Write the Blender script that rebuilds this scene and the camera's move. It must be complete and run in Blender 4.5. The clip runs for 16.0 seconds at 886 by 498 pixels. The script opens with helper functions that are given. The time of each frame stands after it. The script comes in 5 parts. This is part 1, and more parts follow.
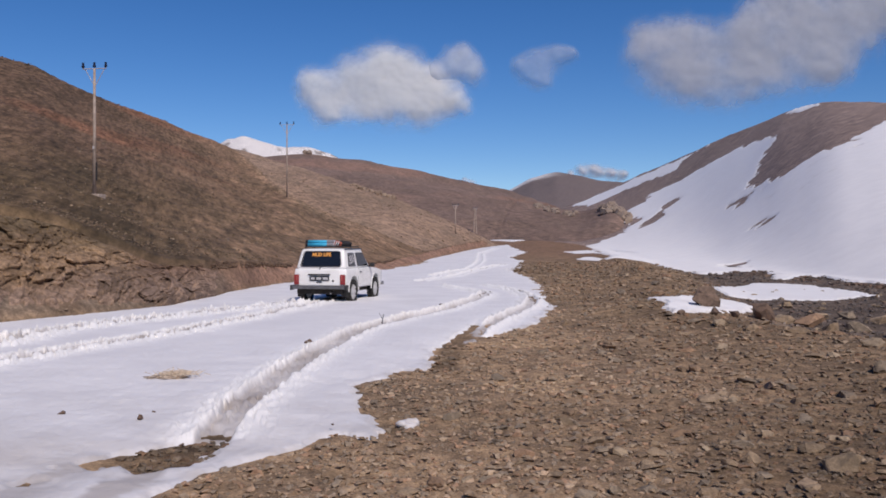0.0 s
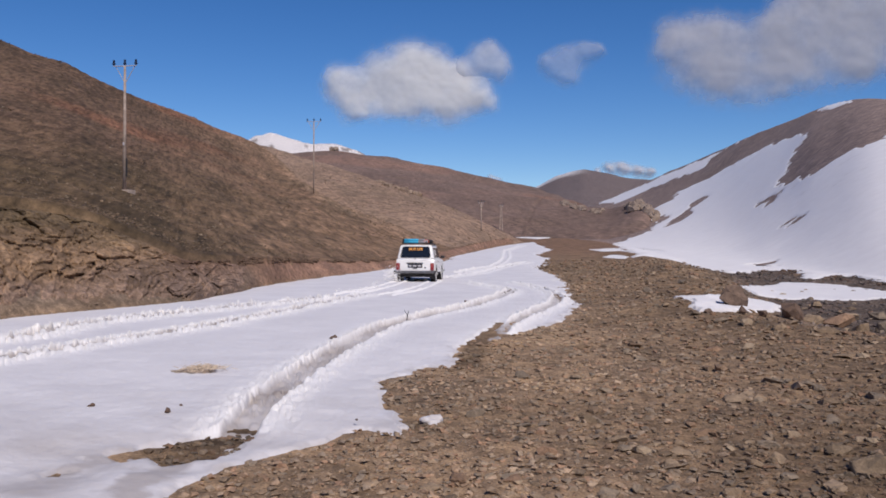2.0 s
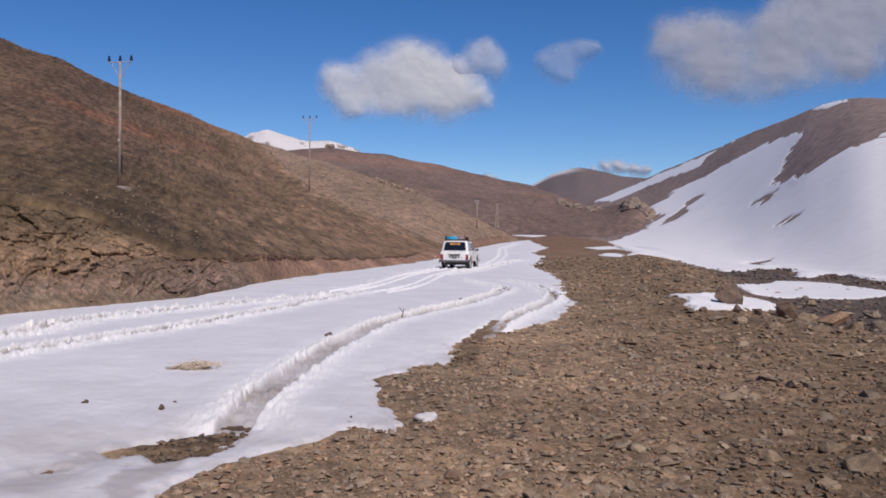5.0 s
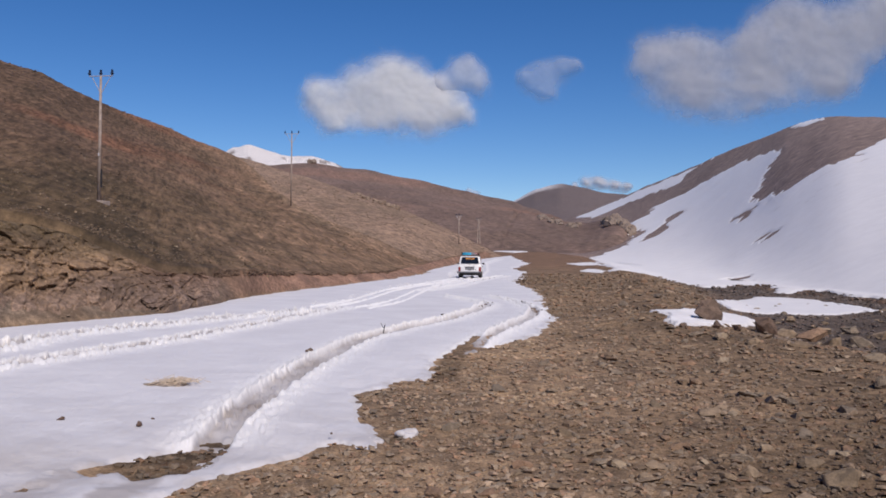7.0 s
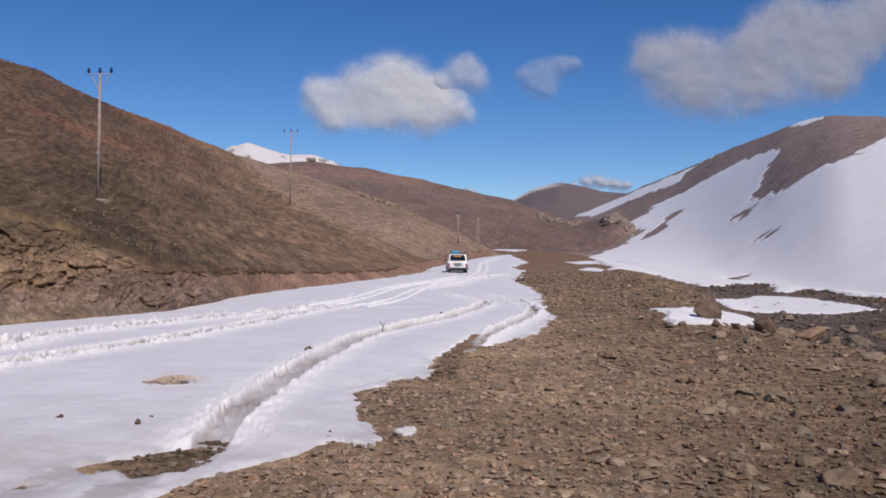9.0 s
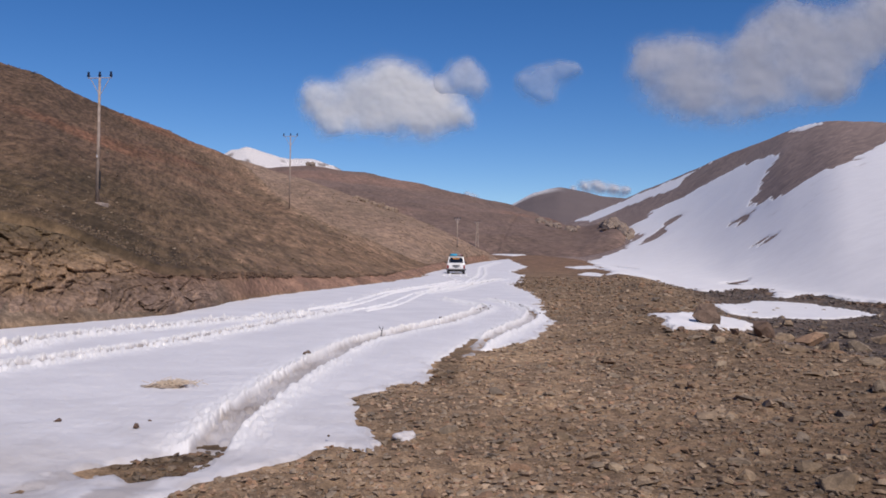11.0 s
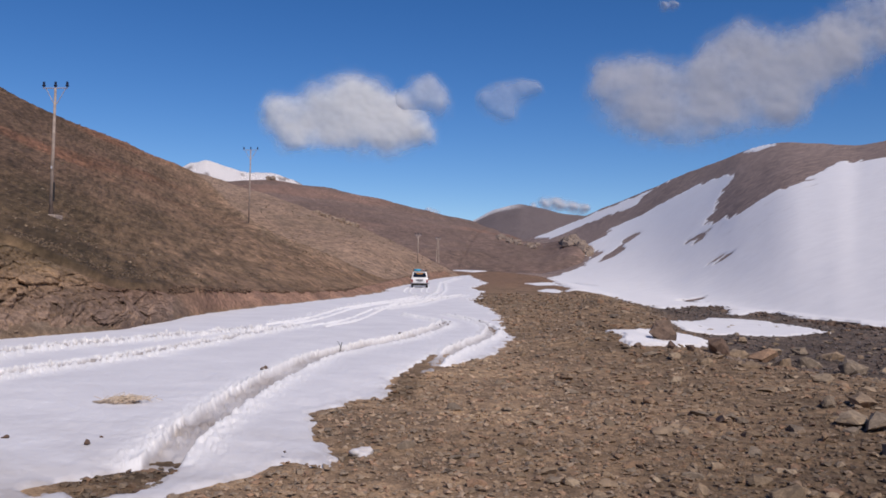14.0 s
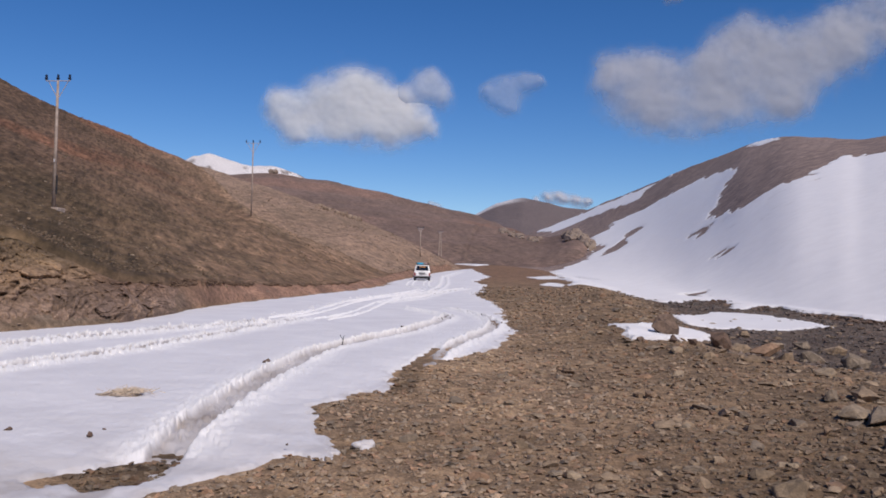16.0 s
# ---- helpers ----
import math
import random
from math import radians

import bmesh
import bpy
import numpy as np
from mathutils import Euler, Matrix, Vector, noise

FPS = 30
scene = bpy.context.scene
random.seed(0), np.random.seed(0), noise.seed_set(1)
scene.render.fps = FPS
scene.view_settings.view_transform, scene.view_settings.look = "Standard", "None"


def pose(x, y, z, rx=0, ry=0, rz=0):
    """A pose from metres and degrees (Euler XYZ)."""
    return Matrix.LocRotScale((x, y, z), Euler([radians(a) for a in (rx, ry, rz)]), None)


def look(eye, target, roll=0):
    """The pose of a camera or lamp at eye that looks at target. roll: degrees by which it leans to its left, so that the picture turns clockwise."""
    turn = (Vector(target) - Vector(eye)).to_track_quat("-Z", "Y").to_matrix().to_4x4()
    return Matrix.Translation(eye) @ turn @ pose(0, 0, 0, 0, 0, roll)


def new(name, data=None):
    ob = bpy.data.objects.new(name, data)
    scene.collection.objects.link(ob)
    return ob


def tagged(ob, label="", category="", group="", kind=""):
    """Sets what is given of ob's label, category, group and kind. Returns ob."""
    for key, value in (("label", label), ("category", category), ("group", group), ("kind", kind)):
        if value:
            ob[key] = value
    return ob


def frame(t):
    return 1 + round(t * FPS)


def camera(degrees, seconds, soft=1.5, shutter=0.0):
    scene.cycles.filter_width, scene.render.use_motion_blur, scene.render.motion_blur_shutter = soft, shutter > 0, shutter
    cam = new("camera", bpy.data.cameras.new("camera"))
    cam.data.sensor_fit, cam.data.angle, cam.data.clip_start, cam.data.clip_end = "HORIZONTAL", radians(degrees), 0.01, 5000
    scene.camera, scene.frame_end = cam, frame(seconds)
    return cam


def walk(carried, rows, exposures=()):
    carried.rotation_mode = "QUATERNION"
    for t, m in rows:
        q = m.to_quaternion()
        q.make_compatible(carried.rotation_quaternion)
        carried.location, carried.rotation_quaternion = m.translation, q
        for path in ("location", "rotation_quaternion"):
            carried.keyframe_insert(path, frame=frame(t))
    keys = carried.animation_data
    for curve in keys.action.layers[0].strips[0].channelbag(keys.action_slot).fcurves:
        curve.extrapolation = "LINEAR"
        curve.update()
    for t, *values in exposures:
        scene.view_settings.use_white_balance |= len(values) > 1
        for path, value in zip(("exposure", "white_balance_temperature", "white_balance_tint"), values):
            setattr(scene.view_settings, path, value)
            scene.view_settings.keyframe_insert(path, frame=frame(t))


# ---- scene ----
cam = camera(56.0, 16.0, soft=1.72)
PATH = [
    (0.0, pose(-0.000, -0.000, 1.600, 90.000, 0.000, -0.000)),
    (0.5, pose(0.010, -0.009, 1.601, 89.854, -0.170, 0.005)),
    (1.0, pose(0.018, -0.022, 1.601, 89.830, -0.174, 0.432)),
    (1.5, pose(0.027, -0.024, 1.601, 89.882, -0.238, 1.193)),
    (2.0, pose(0.013, -0.021, 1.601, 89.787, -0.324, 1.766)),
    (2.5, pose(0.016, -0.018, 1.599, 89.574, -0.362, 2.285)),
    (3.0, pose(0.014, -0.019, 1.594, 89.404, -0.463, 2.504)),
    (3.5, pose(0.015, -0.016, 1.595, 89.292, -0.572, 2.317)),
    (4.0, pose(0.015, -0.012, 1.597, 89.257, -0.542, 2.110)),
    (6.5, pose(0.024, -0.004, 1.594, 90.597, -0.607, 0.388)),
    (7.0, pose(0.025, -0.010, 1.597, 90.713, -0.626, 0.227)),
    (7.5, pose(0.027, -0.014, 1.596, 90.671, -0.610, 0.255)),
    (8.0, pose(0.027, -0.011, 1.596, 90.609, -0.595, 0.251)),
    (8.5, pose(0.026, -0.013, 1.593, 90.602, -0.652, 0.251)),
    (9.0, pose(0.027, -0.008, 1.591, 90.617, -0.696, 0.171)),
    (11.5, pose(0.030, -0.010, 1.593, 91.215, -0.879, 0.047)),
    (12.0, pose(0.033, -0.014, 1.593, 91.797, -1.109, -0.326)),
    (12.5, pose(0.036, -0.036, 1.596, 92.296, -1.182, -0.910)),
    (13.0, pose(0.038, -0.029, 1.596, 92.444, -1.288, -1.662)),
    (13.5, pose(0.039, -0.023, 1.592, 92.415, -1.314, -2.254)),
    (14.0, pose(0.044, -0.032, 1.587, 92.061, -1.192, -2.601)),
    (14.5, pose(0.043, -0.033, 1.588, 91.943, -1.195, -2.610)),
    (15.0, pose(0.044, -0.032, 1.589, 91.876, -1.218, -2.501)),
    (15.5, pose(0.044, -0.025, 1.587, 91.759, -1.231, -2.432)),
    (16.0, pose(0.044, -0.024, 1.584, 91.620, -1.303, -2.440)),
]

walk(cam, PATH, [(0, -0.02, 6500, 13), (16, -0.02, 6500, 13)])

# ---- daylight: a clear mountain sky and a high sun behind the viewer's right shoulder ----
SUN_BEARING, SUN_HEIGHT = 157.0, 45.0
world = bpy.data.worlds.new("mountain_sky")
scene.world = world
world.use_nodes = True
wn, wl = world.node_tree.nodes, world.node_tree.links
wn.clear()
sky_out, sky_back, sky_tex = wn.new("ShaderNodeOutputWorld"), wn.new("ShaderNodeBackground"), wn.new("ShaderNodeTexSky")
sky_tex.sky_type, sky_tex.sun_disc = "NISHITA", False
sky_tex.sun_elevation, sky_tex.sun_rotation = radians(SUN_HEIGHT), radians(SUN_BEARING)
sky_tex.altitude, sky_tex.air_density, sky_tex.dust_density, sky_tex.ozone_density = 2200, 1.0, 0.05, 3.0
sky_back.inputs["Strength"].default_value = 0.1
sky_hue = wn.new("ShaderNodeHueSaturation")
sky_hue.inputs["Saturation"].default_value, sky_hue.inputs["Value"].default_value = 1.3, 0.95
sky_hue.inputs["Hue"].default_value = 0.508
wl.new(sky_tex.outputs[0], sky_hue.inputs["Color"])
wl.new(sky_hue.outputs[0], sky_back.inputs[0])
wl.new(sky_back.outputs[0], sky_out.inputs[0])
sun = new("sun", bpy.data.lights.new("sun", "SUN"))
sun.data.energy, sun.data.angle, sun.data.color = 3.45, radians(0.6), (1.0, 0.90, 0.79)
sun_from = Vector((math.sin(radians(SUN_BEARING)) * math.cos(radians(SUN_HEIGHT)), math.cos(radians(SUN_BEARING)) * math.cos(radians(SUN_HEIGHT)), math.sin(radians(SUN_HEIGHT))))
sun.matrix_world = look(sun_from * 50, (0, 0, 0))


# ---- materials ----
def shader(name, rough=0.9, metal=0.0, spec=0.3):
    mat = bpy.data.materials.new(name)
    mat.use_nodes = True
    n, l = mat.node_tree.nodes, mat.node_tree.links
    p = n["Principled BSDF"]
    p.inputs["Roughness"].default_value, p.inputs["Metallic"].default_value, p.inputs["Specular IOR Level"].default_value = rough, metal, spec
    return mat, n, l, p


def noise_node(n, l, scale, detail=6.0, rough=0.6, coords=None):
    t = n.new("ShaderNodeTexNoise")
    t.inputs["Scale"].default_value, t.inputs["Detail"].default_value, t.inputs["Roughness"].default_value = scale, detail, rough
    l.new(coords or n.new("ShaderNodeNewGeometry").outputs["Position"], t.inputs["Vector"])
    return t.outputs["Fac"]


def mapped(n, l, fac, low, high, a, b):
    m = n.new("ShaderNodeMapRange")
    for key, v in (("From Min", low), ("From Max", high), ("To Min", a), ("To Max", b)):
        m.inputs[key].default_value = v
    l.new(fac, m.inputs["Value"])
    return m.outputs["Result"]


def mixed(n, l, fac, a, b, kind="MIX"):
    m = n.new("ShaderNodeMix")
    m.data_type, m.blend_type = "RGBA", kind
    for key, v in ((0, fac), (6, a), (7, b)):
        if isinstance(v, (int, float)):
            m.inputs[key].default_value = v
        elif isinstance(v, tuple):
            m.inputs[key].default_value = (*v, 1)
        else:
            l.new(v, m.inputs[key])
    return m.outputs[2]


def bumped(n, l, p, heights, strength=0.5, distance=0.02):
    b = n.new("ShaderNodeBump")
    b.inputs["Strength"].default_value, b.inputs["Distance"].default_value = strength, distance
    l.new(heights, b.inputs["Height"])
    l.new(b.outputs[0], p.inputs["Normal"])


def plain(name, colour, rough=0.6, metal=0.0, spec=0.4, wear=0.12, scale=9.0, bump=0.0, local=True):
    """A surface of one colour with grain and soiling."""
    mat, n, l, p = shader(name, rough, metal, spec)
    co = n.new("ShaderNodeTexCoord").outputs["Object"] if local else None
    big, fine = noise_node(n, l, scale, 5, 0.6, co), noise_node(n, l, scale * 7, 4, 0.6, co)
    dark = tuple(c * (1 - wear * 1.6) for c in colour)
    light = tuple(min(1, c * (1 + wear)) for c in colour)
    c = mixed(n, l, mapped(n, l, big, 0.35, 0.65, 0, 1), dark, light)
    l.new(mixed(n, l, mapped(n, l, fine, 0.35, 0.7, 0, 0.35), c, tuple(x * 0.75 for x in colour)), p.inputs["Base Color"])
    l.new(mapped(n, l, fine, 0.3, 0.7, max(0, rough - 0.08), min(1, rough + 0.08)), p.inputs["Roughness"])
    if bump:
        bumped(n, l, p, fine, 0.6, bump)
    return mat


def soil_material():
    mat, n, l, p = shader("soil", 0.95, 0, 0.15)
    at = n.new("ShaderNodeAttribute")
    at.attribute_name = "soil"
    a, b, c = noise_node(n, l, 0.55, 8, 0.68), noise_node(n, l, 5.0, 8, 0.7), noise_node(n, l, 38.0, 5, 0.7)
    k = mixed(n, l, mapped(n, l, a, 0.38, 0.64, 0.0, 1.0), (0.70, 0.70, 0.72), (1.28, 1.24, 1.18))
    k2 = mixed(n, l, mapped(n, l, b, 0.36, 0.66, 0.0, 1.0), (0.55, 0.54, 0.54), (1.42, 1.38, 1.32))
    k3 = mixed(n, l, mapped(n, l, c, 0.34, 0.68, 0.0, 1.0), (0.62, 0.62, 0.62), (1.36, 1.34, 1.3))
    # heath and dry grass in clumps, running along the contours of the slopes
    at2 = n.new("ShaderNodeAttribute")
    at2.attribute_name = "heath"
    where = n.new("ShaderNodeNewGeometry").outputs["Position"]
    flat = n.new("ShaderNodeCombineXYZ")
    for key, axis in (("X", (0.94, 0.34, 0.0)), ("Y", (0.0, 0.02, 0.62))):
        dot = n.new("ShaderNodeVectorMath")
        dot.operation = "DOT_PRODUCT"
        dot.inputs[1].default_value = axis
        l.new(where, dot.inputs[0])
        l.new(dot.outputs["Value"], flat.inputs[key])
    tuft, patch = noise_node(n, l, 1.7, 5, 0.72, flat.outputs[0]), noise_node(n, l, 0.22, 5, 0.65, flat.outputs[0])
    h = mixed(n, l, mapped(n, l, tuft, 0.36, 0.64, 0.0, 1.0), (0.50, 0.49, 0.47), (1.55, 1.47, 1.38))
    h = mixed(n, l, 1.0, h, mixed(n, l, mapped(n, l, patch, 0.38, 0.62, 0.0, 1.0), (0.72, 0.73, 0.70), (1.22, 1.16, 1.12)), "MULTIPLY")
    col = mixed(n, l, 1.0, mixed(n, l, 1.0, mixed(n, l, 1.0, at.outputs["Color"], k, "MULTIPLY"), k3, "MULTIPLY"), mixed(n, l, at2.outputs["Fac"], k2, h), "MULTIPLY")
    l.new(col, p.inputs["Base Color"])
    add = n.new("ShaderNodeMath")
    add.operation = "ADD"
    l.new(b, add.inputs[0])
    l.new(mapped(n, l, c, 0, 1, 0, 0.25), add.inputs[1])
    bumped(n, l, p, add.outputs[0], 0.7, 0.07)
    return mat


def snow_material():
    mat, n, l, p = shader("old_snow", 0.62, 0, 0.25)
    at = n.new("ShaderNodeAttribute")
    at.attribute_name = "dirt"
    a, b, c = noise_node(n, l, 0.7, 6, 0.6), noise_node(n, l, 9.0, 6, 0.65), noise_node(n, l, 70.0, 3, 0.6)
    col = mixed(n, l, mapped(n, l, a, 0.35, 0.65, 0, 1), (0.735, 0.725, 0.745), (0.82, 0.81, 0.825))
    # churned snow is cleaner; its sunlit brightness is put into this colour too
    bright_at = n.new("ShaderNodeAttribute")
    bright_at.attribute_name = "brightened"
    col = mixed(n, l, bright_at.outputs["Fac"], col, (0.93, 0.92, 0.91))
    speck = mapped(n, l, b, 0.58, 0.74, 0.0, 0.25)
    col = mixed(n, l, speck, col, (0.62, 0.58, 0.54))
    col = mixed(n, l, at.outputs["Fac"], col, (0.32, 0.27, 0.235))
    l.new(col, p.inputs["Base Color"])
    add = n.new("ShaderNodeMath")
    add.operation = "ADD"
    l.new(b, add.inputs[0])
    l.new(mapped(n, l, c, 0, 1, 0, 0.2), add.inputs[1])
    bumped(n, l, p, add.outputs[0], 0.35, 0.05)
    return mat


def stone_material(name, colours, dusty=False):
    """Broken stone: each stone has its own tint."""
    mat, n, l, p = shader(name, 0.9, 0, 0.25)
    info = n.new("ShaderNodeObjectInfo").outputs["Random"]
    isl = n.new("ShaderNodeNewGeometry").outputs["Random Per Island"]
    pick = n.new("ShaderNodeMath")
    pick.operation = "ADD"
    l.new(info, pick.inputs[0])
    l.new(isl, pick.inputs[1])
    frac = n.new("ShaderNodeMath")
    frac.operation = "FRACT"
    l.new(pick.outputs[0], frac.inputs[0])
    ramp = n.new("ShaderNodeValToRGB")
    for i, c in enumerate(colours):
        e = ramp.color_ramp.elements[i] if i < 2 else ramp.color_ramp.elements.new(i / len(colours))
        e.position, e.color = i / len(colours), (*c, 1)
    l.new(frac.outputs[0], ramp.inputs[0])
    a, b = noise_node(n, l, 7.0, 7, 0.7), noise_node(n, l, 60.0, 4, 0.7)
    col = mixed(n, l, 1.0, ramp.outputs[0], mixed(n, l, mapped(n, l, a, 0.35, 0.66, 0, 1), (0.62, 0.62, 0.63), (1.3, 1.27, 1.22)), "MULTIPLY")
    col = mixed(n, l, 1.0, col, mixed(n, l, mapped(n, l, b, 0.35, 0.66, 0, 1), (0.8, 0.8, 0.8), (1.18, 1.17, 1.15)), "MULTIPLY")
    if dusty:
        dust = n.new("ShaderNodeAttribute")
        dust.attribute_name = "dust"
        col = mixed(n, l, 1.0, col, dust.outputs["Color"], "MULTIPLY")
    l.new(col, p.inputs["Base Color"])
    bumped(n, l, p, mixed(n, l, 0.3, a, b), 0.75, 0.035)
    return mat


def cloud_material(name, white, thin):
    mat, n, l, p = shader(name, 1.0, 0, 0.0)
    n.remove(p)
    d, tr, clear, m1, m2 = (n.new("ShaderNode" + k) for k in ("BsdfDiffuse", "BsdfTranslucent", "BsdfTransparent", "MixShader", "MixShader"))
    at = n.new("ShaderNodeAttribute")
    at.attribute_name = "cover"
    d.inputs[0].default_value = (*white, 1)
    tr.inputs[0].default_value = (*white, 1)
    m1.inputs[0].default_value = 0.55
    l.new(d.outputs[0], m1.inputs[1])
    l.new(tr.outputs[0], m1.inputs[2])
    wisp, fluff = noise_node(n, l, 0.0048, 9, 0.58), noise_node(n, l, 0.02, 6, 0.6)
    both = mixed(n, l, 0.3, wisp, fluff)
    add = n.new("ShaderNodeMath")
    add.operation = "MULTIPLY_ADD"
    l.new(both, add.inputs[0])
    add.inputs[1].default_value = 1.25
    l.new(at.outputs["Fac"], add.inputs[2])
    soft_edge = n.new("ShaderNodeMapRange")
    soft_edge.interpolation_type = "SMOOTHERSTEP"
    for key, v in (("From Min", 0.80), ("From Max", 1.78), ("To Min", 0.0), ("To Max", thin)):
        soft_edge.inputs[key].default_value = v
    l.new(add.outputs[0], soft_edge.inputs["Value"])
    gone = n.new("ShaderNodeMath")
    gone.operation = "MULTIPLY"
    l.new(soft_edge.outputs["Result"], gone.inputs[0])
    l.new(mapped(n, l, at.outputs["Fac"], 0.0, 0.35, 0.0, 1.0), gone.inputs[1])
    l.new(gone.outputs[0], m2.inputs[0])
    l.new(clear.outputs[0], m2.inputs[1])
    l.new(m1.outputs[0], m2.inputs[2])
    l.new(m2.outputs[0], n["Material Output"].inputs[0])
    return mat


SOIL, SNOW = soil_material(), snow_material()
CRAG = stone_material("grey_crag", ((0.27, 0.215, 0.18), (0.30, 0.245, 0.2), (0.25, 0.2, 0.17)))
TURF = stone_material("dry_turf", ((0.16, 0.12, 0.082), (0.22, 0.165, 0.115), (0.135, 0.102, 0.072), (0.20, 0.138, 0.098), (0.17, 0.122, 0.085)))
STONE = stone_material("broken_stone", ((0.27, 0.20, 0.135), (0.33, 0.25, 0.175), (0.21, 0.16, 0.11), (0.30, 0.195, 0.13), (0.38, 0.30, 0.215), (0.24, 0.195, 0.15)))
GRAVEL = stone_material("dusty_gravel", ((0.27, 0.20, 0.135), (0.33, 0.25, 0.17), (0.21, 0.16, 0.11), (0.31, 0.20, 0.13), (0.40, 0.31, 0.22), (0.24, 0.195, 0.145)), True)
CUT_EARTH = stone_material("dark_cut_earth", ((0.13, 0.083, 0.058), (0.16, 0.107, 0.075), (0.11, 0.072, 0.053), (0.18, 0.124, 0.088)))
PALE_CRAG = stone_material("pale_crag", ((0.30, 0.225, 0.17), (0.36, 0.28, 0.215), (0.25, 0.185, 0.14)))
ROCK = stone_material("dark_rock", ((0.135, 0.088, 0.066), (0.16, 0.11, 0.085), (0.19, 0.14, 0.11), (0.14, 0.10, 0.08)))


# ---- building helpers ----
def sheet(name, xyz, faces, material, attributes=(), shade=True):
    """A mesh object from arrays of corners and four-cornered faces, with values at its corners."""
    me = bpy.data.meshes.new(name)
    me.vertices.add(len(xyz))
    me.vertices.foreach_set("co", np.ascontiguousarray(xyz, np.float32).ravel())
    me.loops.add(faces.size)
    me.loops.foreach_set("vertex_index", np.ascontiguousarray(faces, np.int32).ravel())
    me.polygons.add(len(faces))
    me.polygons.foreach_set("loop_start", np.arange(len(faces), dtype=np.int32) * faces.shape[1])
    me.polygons.foreach_set("use_smooth", np.full(len(faces), shade))
    for key, values in attributes:
        if values.ndim == 1:
            me.attributes.new(key, "FLOAT", "POINT").data.foreach_set("value", values.astype(np.float32))
        else:
            me.attributes.new(key, "FLOAT_COLOR", "POINT").data.foreach_set("color", np.c_[values, np.ones(len(values))].astype(np.float32).ravel())
    me.materials.append(material)
    me.update(calc_edges=True)
    me.validate()
    return new(name, me)


def fan(bearings, ranges):
    """Corners of a net of bearings and distances, and its faces."""
    a, r = np.meshgrid(np.radians(bearings), ranges)
    i = np.arange(a.size).reshape(a.shape)
    quads = np.stack([i[:-1, :-1], i[:-1, 1:], i[1:, 1:], i[1:, :-1]], -1).reshape(-1, 4)[:, ::-1]
    return (r * np.sin(a)).ravel(), (r * np.cos(a)).ravel(), quads


def trimmed(keep, quads, *arrays):
    """Only the faces with a kept corner."""
    quads = quads[keep[quads].any(1)]
    used = np.unique(quads)
    back = np.zeros(len(keep), np.int64)
    back[used] = np.arange(len(used))
    return (back[quads], *(v[used] for v in arrays))


def part(name, bm, material, parent=None, label="", smooth_faces=False):
    me = bpy.data.meshes.new(name)
    bm.to_mesh(me)
    bm.free()
    for f in me.polygons:
        f.use_smooth = smooth_faces
    me.materials.append(material)
    ob = new(name, me)
    if parent is not None:
        ob.parent = parent
    return tagged(ob, label)


def thing(name, label, category, group="", at=(0, 0, 0), turn=0.0):
    ob = new(name)
    ob.empty_display_size = 0.3
    ob.matrix_world = pose(*at, 0, 0, turn)
    return tagged(ob, label, category, group)


def box(bm, x0, x1, y0, y1, z0, z1, bevel=0.0):
    out = bmesh.ops.create_cube(bm, size=1, matrix=Matrix.Translation(((x0 + x1) / 2, (y0 + y1) / 2, (z0 + z1) / 2)) @ Matrix.Diagonal((x1 - x0, y1 - y0, z1 - z0, 1)))
    if bevel:
        es = {e for v in out["verts"] for e in v.link_edges}
        bmesh.ops.bevel(bm, geom=list(es), offset=bevel, segments=2, affect="EDGES", profile=0.5)
    return bm


def rod(bm, a, b, ra, rb=None, sides=10):
    a, b = Vector(a), Vector(b)
    m = Matrix.Translation((a + b) / 2) @ (b - a).to_track_quat("Z", "Y").to_matrix().to_4x4()
    bmesh.ops.create_cone(bm, cap_ends=True, segments=sides, radius1=ra, radius2=ra if rb is None else rb, depth=(b - a).length, matrix=m)
    return bm


def height(x, y):
    return float(land(np.array([float(x)]), np.array([float(y)]))[0][0])


# ---- the lie of the land: bearings in degrees clockwise from straight ahead, distances and heights in metres ----
EYE = 1.6


def hashed(i, j, seed):
    n = (i * 374761393 + j * 668265263 + seed * 982451653) & 0xFFFFFFFF
    n = ((n ^ (n >> 13)) * 1274126177) & 0xFFFFFFFF
    return ((n ^ (n >> 16)) & 0xFFFF) / 65535.0


def grain(x, y, seed=0):
    """Smooth value noise from -1 to 1, cell size 1."""
    i, j = np.floor(x).astype(np.int64), np.floor(y).astype(np.int64)
    u, v = x - i, y - j
    u, v = u * u * (3 - 2 * u), v * v * (3 - 2 * v)
    a, b = hashed(i, j, seed), hashed(i + 1, j, seed)
    c, d = hashed(i, j + 1, seed), hashed(i + 1, j + 1, seed)
    return 2 * ((a * (1 - u) + b * u) * (1 - v) + (c * (1 - u) + d * u) * v) - 1


def fbm(x, y, octaves=4, seed=0):
    total, size = 0.0, 0.5
    for k in range(octaves):
        total = total + size * grain(x, y, seed + 17 * k)
        x, y, size = 2.03 * x + 5.7 * k, 2.03 * y - 3.1 * k, size * 0.5
    return total


def ridged(x, y, octaves=4, seed=0):
    total, size = 0.0, 0.5
    for k in range(octaves):
        total = total + size * (1 - 2 * np.abs(grain(x, y, seed + 29 * k)))
        x, y, size = 2.1 * x + 3.3, 2.1 * y - 1.7, size * 0.5
    return total


